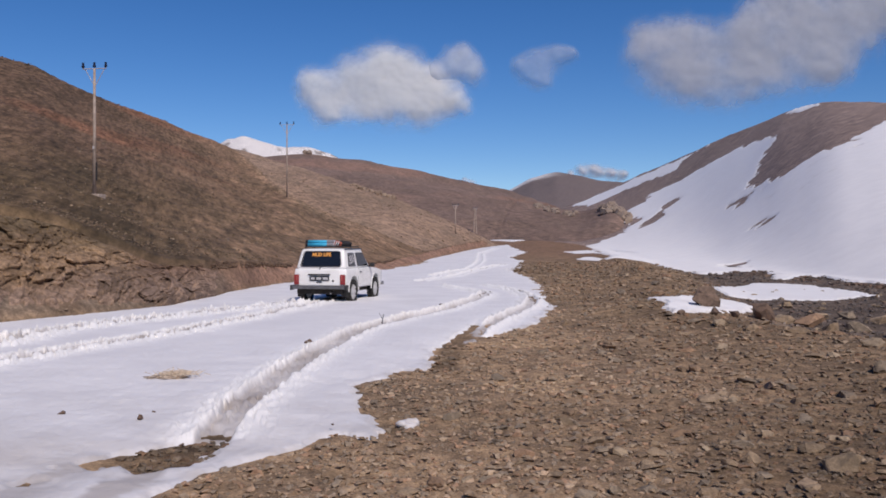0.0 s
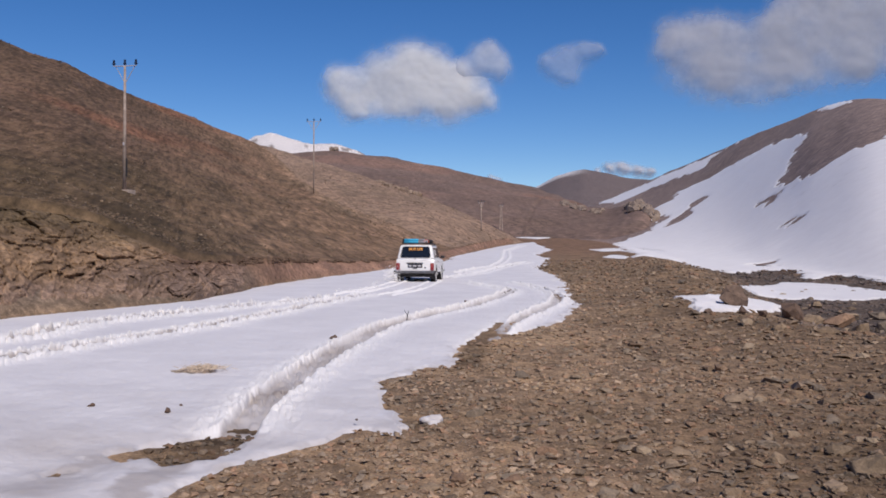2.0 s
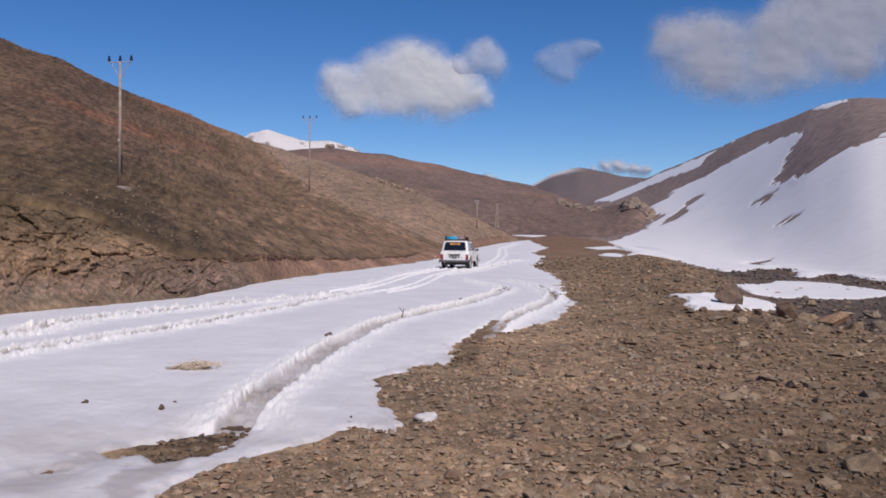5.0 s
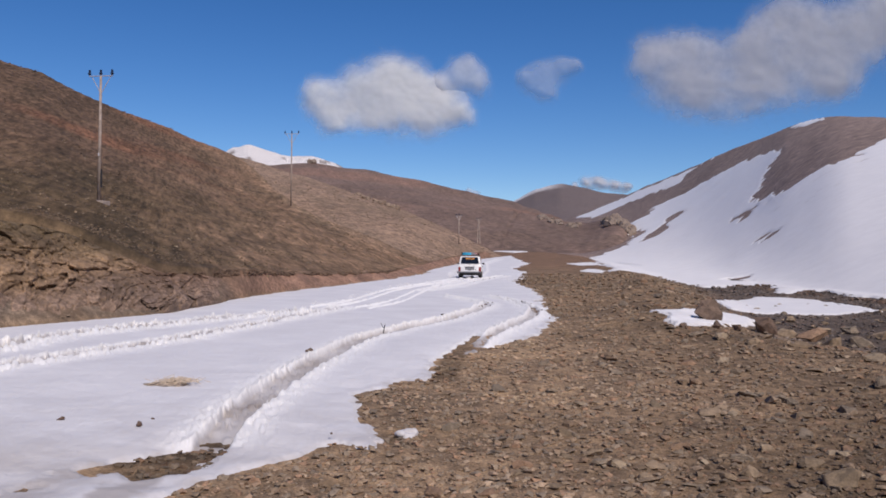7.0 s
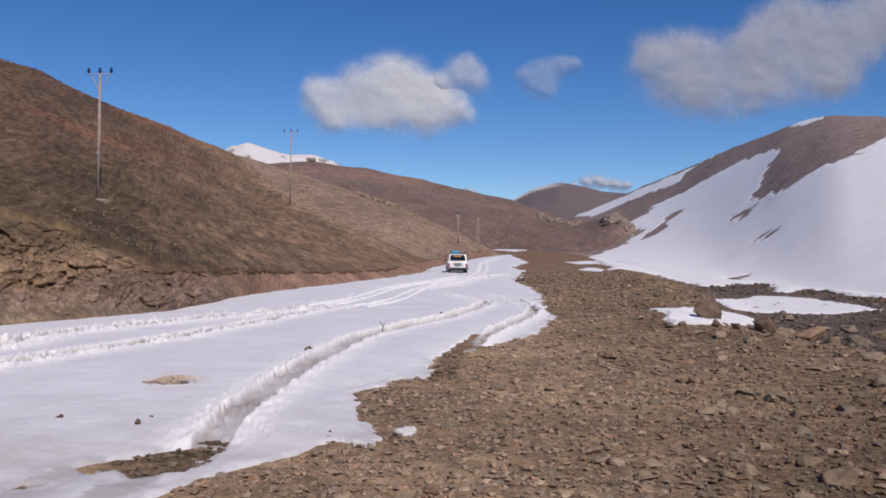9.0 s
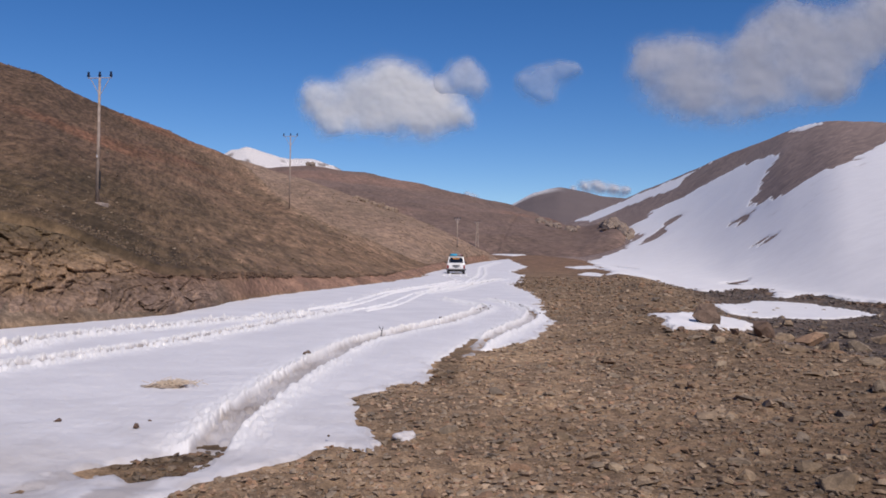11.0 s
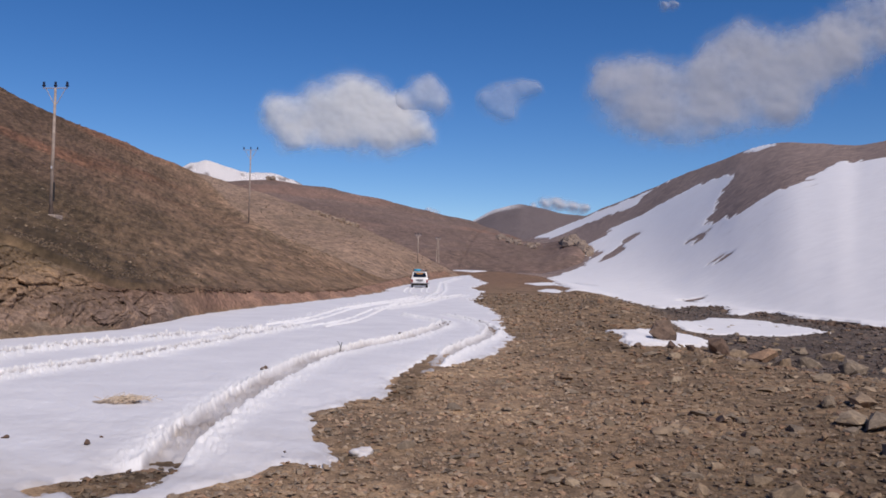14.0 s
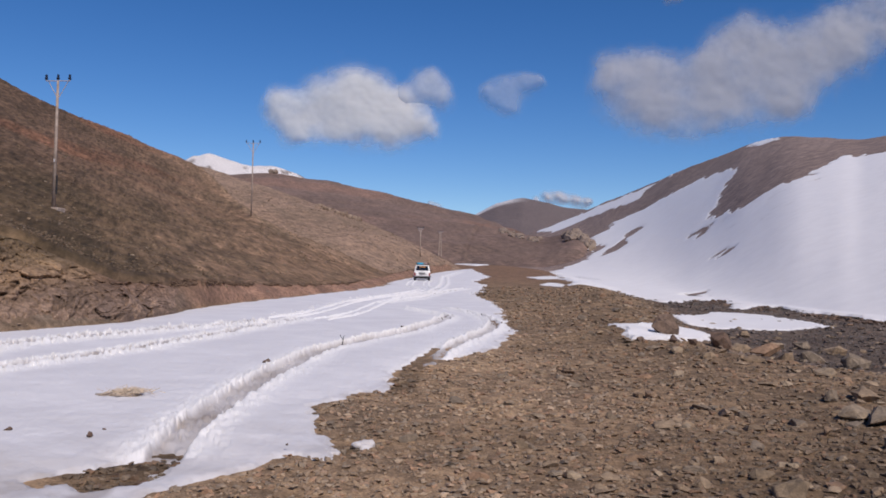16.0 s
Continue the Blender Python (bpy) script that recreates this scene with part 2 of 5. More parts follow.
def cracked(x, y, seed=0):
    """Blocks with cracks between them: how far from the nearest crack, and a height for each block."""
    i, j = np.floor(x).astype(np.int64), np.floor(y).astype(np.int64)
    first, second, mark = np.full(x.shape, 9.0), np.full(x.shape, 9.0), np.zeros(x.shape)
    for di in (-1, 0, 1):
        for dj in (-1, 0, 1):
            p, q = i + di, j + dj
            d = np.hypot(p + hashed(p, q, seed) - x, q + hashed(p, q, seed + 1) - y)
            closer = d < first
            second = np.where(closer, first, np.minimum(second, d))
            mark, first = np.where(closer, hashed(p, q, seed + 2), mark), np.where(closer, d, first)
    return second - first, mark


def smooth(a, b, x):
    s = np.clip((x - a) / (b - a), 0, 1)
    return s * s * (3 - 2 * s)


TABLE = np.arange(-180, 180.01, 0.15)


def curve(points, column, times=1):
    """A rounded line through (bearing, ...) points, as a table over all bearings."""
    line = np.interp(TABLE, [p[0] for p in points], [p[column] for p in points])
    for _ in range(times):
        wide = np.concatenate([line[:1].repeat(3), line, line[-1:].repeat(3)])
        line = np.convolve(wide, (0.01, 0.06, 0.25, 0.36, 0.25, 0.06, 0.01), "valid")
    return line


FOOT_LINE = [
    (-180, 300), (-150, 30), (-90, 9.5), (-45, 14), (-28.0, 20.7), (-24.89, 21.8),
    (-21.61, 23.0), (-18.17, 24.8), (-15.14, 29.0), (-14.6, 31.0), (-10.34, 39.6), (-7.11, 46.4),
    (-3.65, 58.1), (-1.32, 75.0), (0.62, 100.0), (2.95, 150.2), (6, 400), (180, 400),
]
BANK_TOP = [
    (-180, 330, 4), (-150, 42, 3.5), (-90, 15, 3.2), (-45, 20, 3.2), (-31.51, 27.0, 3.1), (-28.0, 27.7, 2.95),
    (-26.15, 28.4, 2.83), (-24.24, 29.1, 2.61), (-21.61, 29.0, 1.98), (-18.87, 28.5, 1.34), (-17.11, 29.1, 1.22), (-15.14, 32.8, 1.18),
    (-13.5, 34.6, 1.07), (-10.9, 41.2, 0.80), (-7.11, 49.6, 0.62), (-4.03, 61.6, 0.55), (-1.71, 80.0, 1.0), (0.62, 105.0, 1.96),
    (2.95, 155.2, 3.28), (6, 420, -5), (180, 420, -5),
]
LEFT_CREST = [
    (-180, 420, 40), (-120, 160, 50), (-60, 130, 55), (-36.32, 161.4, 42.24), (-32.35, 165.7, 40.15), (-28.0, 169.9, 36.8),
    (-26.15, 173.8, 36.41), (-23.92, 180.5, 34.16), (-21.61, 188.2, 32.58), (-18.52, 200.4, 30.98), (-16.4, 208.5, 28.86), (-14.6, 211.8, 26.76),
    (-13.5, 205.7, 23.84), (-12.02, 163.6, 15.6), (-10.56, 130.2, 10.54), (-8.64, 119.4, 7.6), (-5.58, 105.5, 4.66), (-3.26, 95.2, 2.63),
    (-0.93, 92.0, 1.16), (0.62, 115.0, 1.91), (2.95, 160.2, 3.01), (6, 430, -5), (180, 430, -5),
]
SPUR_CREST = [
    (-180, 300, -20), (-18, 300, -20), (-14.6, 284.2, 34.98), (-12.76, 268.6, 30.92), (-10.53, 252.2, 27.0), (-8.64, 236.7, 23.5),
    (-7.38, 227.9, 20.61), (-5.46, 215.0, 17.42), (-2.72, 200.2, 13.13), (0.62, 186.0, 7.78), (3.03, 172.2, 3.58), (4.11, 170.4, 1.72),
    (5, 170, -20), (180, 170, -20),
]
SPUR_FOOT = [
    (-180, 150), (-15, 140), (-10.9, 132.4), (-7.11, 115.9), (-3.26, 108.2), (0.62, 130.0),
    (2.95, 155.2), (5, 165), (180, 165),
]
BACK_CREST = [
    (-180, 520, -20), (-24, 520, -20), (-17.11, 554.6, 57.67), (-14.78, 537.8, 59.08), (-12.02, 521.4, 58.67), (-9.4, 506.8, 58.91),
    (-7.11, 493.8, 56.1), (-3.26, 470.8, 48.14), (0.62, 455.0, 39.86), (4.5, 441.4, 32.93), (6.42, 402.5, 25.2), (8.33, 348.7, 18.45),
    (9.47, 314.3, 15.9), (10.6, 286.9, 15.94), (11.35, 277.4, 16.36), (11.98, 269.9, 15.03), (12.32, 264.1, 12.27), (12.58, 259.2, 8.63),
    (12.8, 255.3, 4.3), (13.3, 248, -20), (180, 248, -20),
]
BACK_FOOT = [
    (-180, 240), (-10, 240), (0.62, 220.0), (4.5, 225.7), (8.33, 217.3), (10.6, 211.6),
    (12.65, 217.3), (16, 215), (180, 215),
]
FAR_CREST = [
    (-180, 1200, -20), (0, 1250, -20), (2.95, 1251.7, 77.05), (4.69, 1244.2, 89.9), (6.04, 1226.8, 103.37), (7.76, 1211.1, 112.28),
    (9.47, 1216.6, 109.03), (10.98, 1232.6, 102.54), (12.47, 1249.5, 100.06), (15.03, 1294.3, 95.7), (22, 1250, -20), (180, 1250, -20),
]
PEAK_CREST = [
    (-180, 2600, -20), (-24, 2600, -20), (-18.17, 2736.5, 267.86), (-15.32, 2644.0, 305.97), (-14.23, 2579.2, 318.66), (-13.5, 2571.0, 333.92),
    (-12.76, 2563.3, 325.44), (-11.65, 2552.6, 310.18), (-10.53, 2542.8, 300.01), (-9.21, 2532.6, 303.4), (-7.88, 2523.8, 288.14), (-5.58, 2612.4, 250.23),
    (-3, 2600, -20), (180, 2600, -20),
]
RIGHT_CREST = [
    (-180, 420, 40), (-178, 500, -20), (5, 500, -20), (7.76, 504.6, 23.98), (8.9, 485.9, 27.64), (10.6, 457.8, 31.81),
    (13.21, 410.9, 37.14), (15.76, 363.7, 39.34), (17.89, 331.0, 41.98), (19.29, 307.2, 41.92), (22.01, 264.3, 41.64), (24.31, 233.7, 39.01),
    (25.27, 221.2, 37.27), (28.0, 190.3, 31.34), (28.96, 182.9, 29.6), (30.43, 174.0, 28.97), (34.57, 163.9, 29.62), (60, 110, 45),
    (120, 160, 50), (180, 420, 40),
]
RIGHT_FOOT = [
    (-180, 300), (-178, 260), (6, 230), (8.33, 196.6), (9.47, 173.2), (10.6, 154.9),
    (11.72, 140.3), (12.84, 128.3), (13.94, 118.3), (15.03, 109.9), (16.11, 102.7), (17.54, 94.6),
    (19.29, 83.3), (21.0, 76.7), (22.67, 71.3), (24.31, 66.8), (25.9, 63.0), (28.0, 58.6),
    (45, 36), (90, 28), (150, 60), (180, 300),
]
FOOT = curve(FOOT_LINE, 1)
TOP = curve(BANK_TOP, 1), curve(BANK_TOP, 2)
CREST_A = curve(LEFT_CREST, 1, 5), curve(LEFT_CREST, 2, 5)
FOOT_B, CREST_B = curve(SPUR_FOOT, 1), (curve(SPUR_CREST, 1), curve(SPUR_CREST, 2))
FOOT_C, CREST_C = curve(BACK_FOOT, 1, 6), (curve(BACK_CREST, 1, 12), curve(BACK_CREST, 2, 2))
FOOT_D, CREST_D = np.full(TABLE.shape, 650.0), (curve(FAR_CREST, 1), curve(FAR_CREST, 2))
FOOT_E, CREST_E = np.full(TABLE.shape, 1500.0), (curve(PEAK_CREST, 1), curve(PEAK_CREST, 2))
FOOT_R, CREST_R = curve(RIGHT_FOOT, 1, 6), (curve(RIGHT_CREST, 1, 8), curve(RIGHT_CREST, 2, 5))


def floor_height(x, y):
    z = np.interp(y, (-400, 42, 58, 70, 78, 88, 150, 250, 420, 4000), (-2, 0.0, 0.14, 0.27, 0.5, 0.68, 1.9, 4.6, 8.5, 14))
    edge = np.interp(y, (-20, 10, 21, 35, 49, 90, 150, 300), (16, 10.5, 6.6, 10, 14, 20, 26, 40))
    out = x - edge + 0.8 * fbm(x * 0.35, y * 0.35, 3, 5)
    z = z - 0.55 * smooth(-0.5, 3.5, out) * smooth(400, 120, y)
    # rubble heaped along the edge of the stream bed
    z = z + (0.28 + 0.22 * fbm(x * 0.5, y * 0.5, 3, 8)) * np.exp(-((out + 1.6) / 1.3) ** 2) * smooth(14, 24, y) * smooth(140, 60, y)
    return z


def look_up(table, a):
    return np.interp(a, TABLE, table)


def hill(a, r, base, foot, crest, power, back):
    rf, rc, zc = look_up(foot, a), look_up(crest[0], a), look_up(crest[1], a)
    s = np.clip((r - rf) / np.maximum(rc - rf, 1), 0, 1)
    z = base + (zc - base) * s ** power
    z = np.where(r > rc, np.maximum(zc, base) - (r - rc) * back * smooth(0, 30, r - rc), z)
    return np.where((r > rf) & (zc > base), z, base - 1)


def land(x, y, rough=True):
    """Height of the ground, and the weights of its kinds: bank, left hill, far hills, right hill."""
    r, a = np.hypot(x, y), np.degrees(np.arctan2(x, y))
    base = floor_height(x, y)
    rf, rb, zb = look_up(FOOT, a), look_up(TOP[0], a), look_up(TOP[1], a)
    rc, zc = look_up(CREST_A[0], a), look_up(CREST_A[1], a)
    s = np.clip((r - rf) / np.maximum(rb - rf, 0.5), 0, 1)
    bank = base + (zb - base) * s ** 0.75
    t = np.clip((r - rb) / np.maximum(rc - rb, 1), 0, 1)
    slope = zb + (zc - zb) * t ** 1.5
    slope = np.where(r > rc, zc - (r - rc) * 0.3 * smooth(0, 30, r - rc), slope)
    left = np.where(r < rf, base - 1, np.where(r < rb, bank, slope))
    b = hill(a, r, base, FOOT_B, CREST_B, 1.0, 0.3)
    c = hill(a, r, base, FOOT_C, CREST_C, 0.9, 0.3)
    d = hill(a, r, base, FOOT_D, CREST_D, 0.8, 0.2)
    e = hill(a, r, base, FOOT_E, CREST_E, 0.9, 0.2)
    right = hill(a, r, base, FOOT_R, CREST_R, 1.9 - 0.82 * smooth(11.5, 26, a), 0.3)
    z = np.maximum.reduce([base, left, b, c, d, e, right])
    on_left = (left >= z - 1e-6) & (r >= rf)
    kinds = dict(bank=np.where(on_left, smooth(-0.05, 0.1, s) * smooth(1.12, 0.92, np.where(r > rb, 1 + (r - rb) / 6, s)), 0.0), left=on_left * smooth(0.0, 0.05, t), slope=on_left * (r > rb - 0.4) * 1.0,
                 back=((b >= z) | (c >= z)) * 1.0, spur=(b >= z) * 1.0, far=(d >= z) * 1.0, peak=(e >= z) * 1.0, right=(right >= z) * 1.0)
    if rough:
        near = kinds["bank"] * smooth(-12.5, -17.5, a) * smooth(0.03, 0.35, s)
        steep = kinds["bank"] * smooth(0.03, 0.35, s) * (1 - near)
        z = z - 0.45 * near + steep * (0.10 * ridged(x * 0.9, y * 0.9 + z, 4, 4) + 0.05 * ridged(x * 3, y * 2 + 2 * z, 3, 6))
        slopes = np.maximum.reduce([kinds["left"], kinds["back"], kinds["right"]])
        z = z + slopes * (1 - 0.6 * kinds["right"]) * (0.35 * fbm(x / 9, y / 9, 4, 21) + 0.006 * np.minimum(r, 500) * fbm(x / 32, y / 32, 3, 22)) * smooth(1, 14, np.abs(r - rb))
        z = z + kinds["far"] * (7 * ridged(x / 260, y / 260, 4, 25) - 2) + kinds["peak"] * (14 * ridged(x / 260, y / 260, 4, 25) + 6)
        flat = 1 - np.clip(slopes + kinds["bank"] + kinds["far"] + kinds["peak"], 0, 1)
        z = z + flat * (0.05 * fbm(x / 1.6, y / 1.6, 3, 31) + 0.028 * ridged(x / 0.42, y / 0.42, 3, 32) * smooth(80, 25, r))
    return z, kinds


def outline(points, x, y):
    """Signed distance to a closed outline in plan: positive inside."""
    near, inside = np.full(x.shape, 1e9), np.zeros(x.shape, bool)
    for (ax, ay), (bx, by) in zip(points, points[1:] + points[:1]):
        dx, dy = bx - ax, by - ay
        t = np.clip(((x - ax) * dx + (y - ay) * dy) / (dx * dx + dy * dy + 1e-9), 0, 1)
        near = np.minimum(near, np.hypot(x - ax - t * dx, y - ay - t * dy))
        if ay != by:
            inside ^= ((ay > y) != (by > y)) & (x < ax + (y - ay) * dx / (by - ay))
    return np.where(inside, near, -near)


def along(points, x, y):
    """Distance to an open line in plan, the side (positive to its right), and how far along it the nearest place is."""
    near, side, run, done = np.full(x.shape, 1e9), np.zeros(x.shape), np.zeros(x.shape), 0.0
    for (ax, ay), (bx, by) in zip(points, points[1:]):
        dx, dy = bx - ax, by - ay
        size = math.hypot(dx, dy)
        t = np.clip(((x - ax) * dx + (y - ay) * dy) / (size * size), 0, 1)
        d = np.hypot(x - ax - t * dx, y - ay - t * dy)
        s = ((x - ax) * dy - (y - ay) * dx) / size
        closer = d < near
        near, side, run = np.where(closer, d, near), np.where(closer, np.sign(s), side), np.where(closer, done + t * size, run)
        done += size
    return near, side, run
# outlines in plan of the snow, its bare gaps and the wheel ruts
ROAD_SNOW = [(-2.08, 5.8), (-1.93, 6.28), (-1.74, 6.7), (-1.37, 7.1), (-1.16, 7.62), (-0.98, 7.88), (-0.66, 7.71), (-0.66, 8.44), (-0.9, 8.97),
    (-0.95, 9.7), (-1.12, 10.36), (-0.72, 11.31), (-0.51, 11.76), (-0.26, 12.03), (-0.14, 13.27), (0.06, 15.3), (0.58, 16.9), (0.45, 15.67), (0.16,
    14.61), (0.96, 16.47), (2.09, 18.6), (3.29, 24.14), (3.32, 28.64), (4.13, 36.73), (4.56, 45.46), (4.52, 55.07), (7.11, 75.92), (6.91, 87.86),
    (10.94, 110.47), (13.33, 172.46), (6.45, 144.02), (0.4, 99.49), (-1.86, 80.71), (-1.77, 72.54), (-3.86, 58.6), (-5.82, 47.73), (-7.77, 37.81),
    (-8.76, 30.17), (-8.53, 28.2), (-8.67, 23.67), (-9.39, 21.43), (-10.08, 19.79), (-10.62, 18.29), (-11.17, 15.38), (-15, 13), (-13, 4), (-5, 2.5),
    (-2.2, 4.2)]
BARE_PATCH = [(-2.69, 6.85), (-2.6, 7.2), (-2.4, 7.42), (-2.12, 7.55), (-1.95, 7.4), (-1.98, 7.0), (-2.0, 6.62), (-2.2, 6.45), (-2.45, 6.5)]
DRAIN = [(-2.39, 6.51), (-2.21, 6.51), (-2.15, 5.97), (-2.22, 5.42), (-2.50, 5.42), (-2.47, 5.97)]
CHANNEL = [(-0.21, 12.04), (-0.11, 13.54), (0.04, 15.05), (0.34, 16.77), (0.69, 18.49), (0.80, 18.27), (0.62, 16.77), (0.43, 15.48), (0.37, 14.40), (0.28, 13.11), (0.21, 12.04)]
STREAK = [(-3.18, 6.13), (-3.07, 6.53), (-2.89, 6.82), (-2.67, 7.1), (-2.48, 7.26), (-2.48, 7.1), (-2.65, 6.7), (-2.92, 6.4), (-3.01, 6.13)]
PATCH1 = [(6.28, 24.96), (7.05, 26.26), (8.57, 28.32), (10.21, 29.76), (11.18, 29.92), (8.7, 23.94), (7.29, 22.59), (5.4, 19.62)]
PATCH2 = [(12.75, 39.9), (18.38, 49.65), (20.52, 48.33), (20.57, 41.2), (19.61, 38.0), (16.63, 35.24), (14.24, 35.24), (12.14, 35.38)]
PATCH3 = [(16.27, 113.72), (21.43, 123.42), (19.8, 105.76), (16.72, 104.46)]
PATCH4 = [(13.01, 81.97), (15.61, 89.89), (15.99, 83.6), (14.49, 77.43)]
PATCH5 = [(12.8, 224.6), (18.04, 229.31), (22.19, 224.14), (16.79, 204.61)]
PATCH6 = [(22.42, 57.4), (27.27, 65.27), (25.94, 60.14), (22.35, 54.84)]
SLOPE_SNOW = [(21.69, 115.86), (33.34, 188.34), (45.14, 210.63), (51.22, 230.26), (52.76, 250.15), (53.5, 262.09), (74.22, 307.43), (78.65, 285.62),
    (84.65, 267.86), (85.09, 238.51), (80.49, 199.79), (72.69, 184.47), (64.13, 169.45), (57.82, 157.6), (55.32, 132.42), (58.74, 126.26), (61.53,
    124.96), (73.92, 139.03), (73.21, 132.29), (73.32, 124.83), (74.7, 117.67), (73.57, 103.7), (45.27, 62.62), (22.54, 31.18), (25.05, 40.32),
    (26.37, 49.6), (25.79, 53.11), (27.47, 60.83), (24.21, 59.89), (26.67, 67.12), (24.51, 71.42), (20.52, 64.93), (19.03, 67.47), (19.02, 76.63),
    (16.47, 79.38)]
CREST_SNOW = [(73.05, 464.3), (82.18, 439.04), (92.5, 394.2), (97.3, 344.89), (100.54, 318.12), (99.59, 293.12), (100.23, 324.1), (95.26, 333.64),
    (89.13, 319.77), (82.5, 373.14), (75.13, 387.32), (69.37, 399.54)]
SHOULDER_SNOW = [(96.82, 237.53), (97.62, 228.12), (95.34, 211.07), (92.91, 206.31), (93.47, 218.41)]
HOLE1 = [(52.87, 256.45), (73.32, 321.76), (74.8, 305.52), (68.85, 283.56), (63.01, 283.27), (53.89, 251.45)]
HOLE2 = [(47.98, 205.67), (54.14, 221.14), (60.28, 229.07), (56.23, 211.51), (51.0, 205.46)]
HOLE3 = [(53.25, 155.17), (52.81, 145.82), (50.41, 140.77)]
HOLE4 = [(41.38, 108.76), (42.02, 106.64), (40.31, 99.39), (39.65, 100.63)]
HOLE5 = [(26.28, 77.19), (28.39, 81.13), (28.06, 78.81), (26.19, 75.14)]
HOLE6 = [(52.95, 238.02), (57.4, 246.04), (55.93, 233.62), (51.25, 226.24)]
HOLE7 = [(61.82, 239.26), (66.43, 241.25), (66.1, 230.98), (61.19, 226.71)]
RUT_A = [(-2.1, 7.4), (-2.18, 9.09), (-2.14, 11.11), (-1.99, 13.68), (-1.65, 16.9), (-0.86, 19.73), (0.25, 22.85), (1.21, 27.14), (1.57, 29.61), (1.1,
    31.8), (0.26, 34.3)]
RUT_B = [(0.15, 13.84), (0.77, 17.24), (1.6, 20.33), (2.52, 24.09), (2.96, 27.14), (2.68, 31.41), (1.94, 35.24)]
RUT_C = [(-8.15, 12.87), (-7.77, 14.61), (-7.74, 16.68), (-6.88, 19.0), (-5.85, 21.34), (-4.36, 24.34)]
RUT_D = [(-6.92, 10.93), (-6.46, 12.15), (-6.15, 13.27), (-5.79, 14.61), (-5.14, 16.68), (-4.6, 19.73), (-3.32, 26.58)]
RUT_E = [(-1.18, 39.53), (0.49, 44.72), (2.56, 57.28), (4.86, 67.54)]
RUT_F = [(-0.6, 46.18), (1.79, 57.28), (3.45, 77.11), (4.56, 101.79), (8.99, 138.03)]


# ---- ground: one sheet from underfoot to the horizon ----
def soil_colours(x, y, z, kinds):
    def tone(*c):
        return np.array(c)[None, :]
    r, a = np.hypot(x, y), np.degrees(np.arctan2(x, y))
    m1, m2 = fbm(x / 3.1, y / 3.1, 4, 51)[:, None], fbm(x / 24, y / 24, 4, 52)[:, None]
    gravel = tone(0.335, 0.243, 0.163) * (1 + 0.35 * m1) + tone(0.03, 0.008, -0.004) * m2
    gravel = gravel * (1 - 0.22 * smooth(1.5, 6, x) - 0.38 * smooth(0.6, 3.2, x + 0.5 * m1[:, 0]) * smooth(11, 6.5, y) + 0.28 * smooth(3.0, 0.8, x + 0.6 * m2[:, 0]) * smooth(8.5, 10.5, y) * smooth(45, 20, y))[:, None]
    gravel = gravel * (1 - 0.42 * smooth(-5.5, -7.5, x) * smooth(40, 28, y))[:, None]
    creek = tone(0.15, 0.122, 0.105) * (1 + 0.3 * m1)
    edge = np.interp(y, (-20, 10, 21, 35, 49, 90, 150, 300), (16, 10.5, 6.6, 10, 14, 20, 26, 40))
    wet = smooth(0.0, 3.0, x - edge + 1.2 * fbm(x * 0.35, y * 0.35, 3, 5))[:, None] * smooth(160, 90, y)[:, None]
    col = gravel * (1 - wet) + creek * wet
    far_floor = (smooth(55, 120, y) * (1 - wet[:, 0]))[:, None]
    col = col * (1 - far_floor) + tone(0.25, 0.165, 0.115) * (1 + 0.2 * m1) * far_floor
    # hill on the left: olive turf low down, red-brown scree higher
    up = smooth(5, 14, z + 3 * fbm(x / 15, y / 15, 3, 61))[:, None]
    red = smooth(-0.05, 0.35, fbm(x / 20, y / 30 + z / 6, 3, 62))[:, None]
    turf = tone(0.113, 0.087, 0.057) * (1 + 0.25 * m1)
    scree = (tone(0.152, 0.108, 0.08) * (1 - red) + tone(0.20, 0.115, 0.08) * red) * (1 + 0.2 * m1 + 0.2 * m2)
    left = (turf * (1 - up) + scree * up) * (1 + 0.3 * fbm((x + 0.36 * y) / 9, 0.12 * z, 3, 68))[:, None]
    sandy = smooth(-22, -10, a + 5 * fbm(x / 12, y / 12, 3, 67))[:, None]
    left = left * (1 - sandy) + tone(0.235, 0.17, 0.123) * (1 + 0.25 * m1) * sandy
    # the sunlit edge of the crest, painted on as a pale band
    crest_light = np.exp(-((r - look_up(CREST_A[0], a) + 4) / 6.0) ** 2) * smooth(-14.5, -12.5, a) * smooth(-2.5, -5, a)
    left = left * (1 - 0.7 * crest_light[:, None]) + tone(0.34, 0.255, 0.19) * 0.7 * crest_light[:, None]
    k = kinds["slope"][:, None]
    col = col * (1 - k) + left * k
    k = kinds["back"][:, None]
    spur = (kinds["spur"] * 1.0)[:, None]
    b = smooth(0.0, 0.3, fbm(x / 60, y / 60, 3, 63))[:, None]
    col = col * (1 - k) + ((tone(0.215, 0.163, 0.147) * (1 - b) + tone(0.25, 0.172, 0.146) * b) * (1 - spur) + tone(0.315, 0.237, 0.186) * spur) * (1 + 0.25 * m2) * k
    k = kinds["right"][:, None]
    # right hill: the purple-grey of the haze is put into its tone
    col = col * (1 - k) + tone(0.30, 0.24, 0.225) * (1 + 0.12 * m1 + 0.2 * m2) * k
    k = kinds["far"][:, None]
    top = smooth(99, 116, z + 30 * fbm(x / 120, y / 120, 4, 64))[:, None]
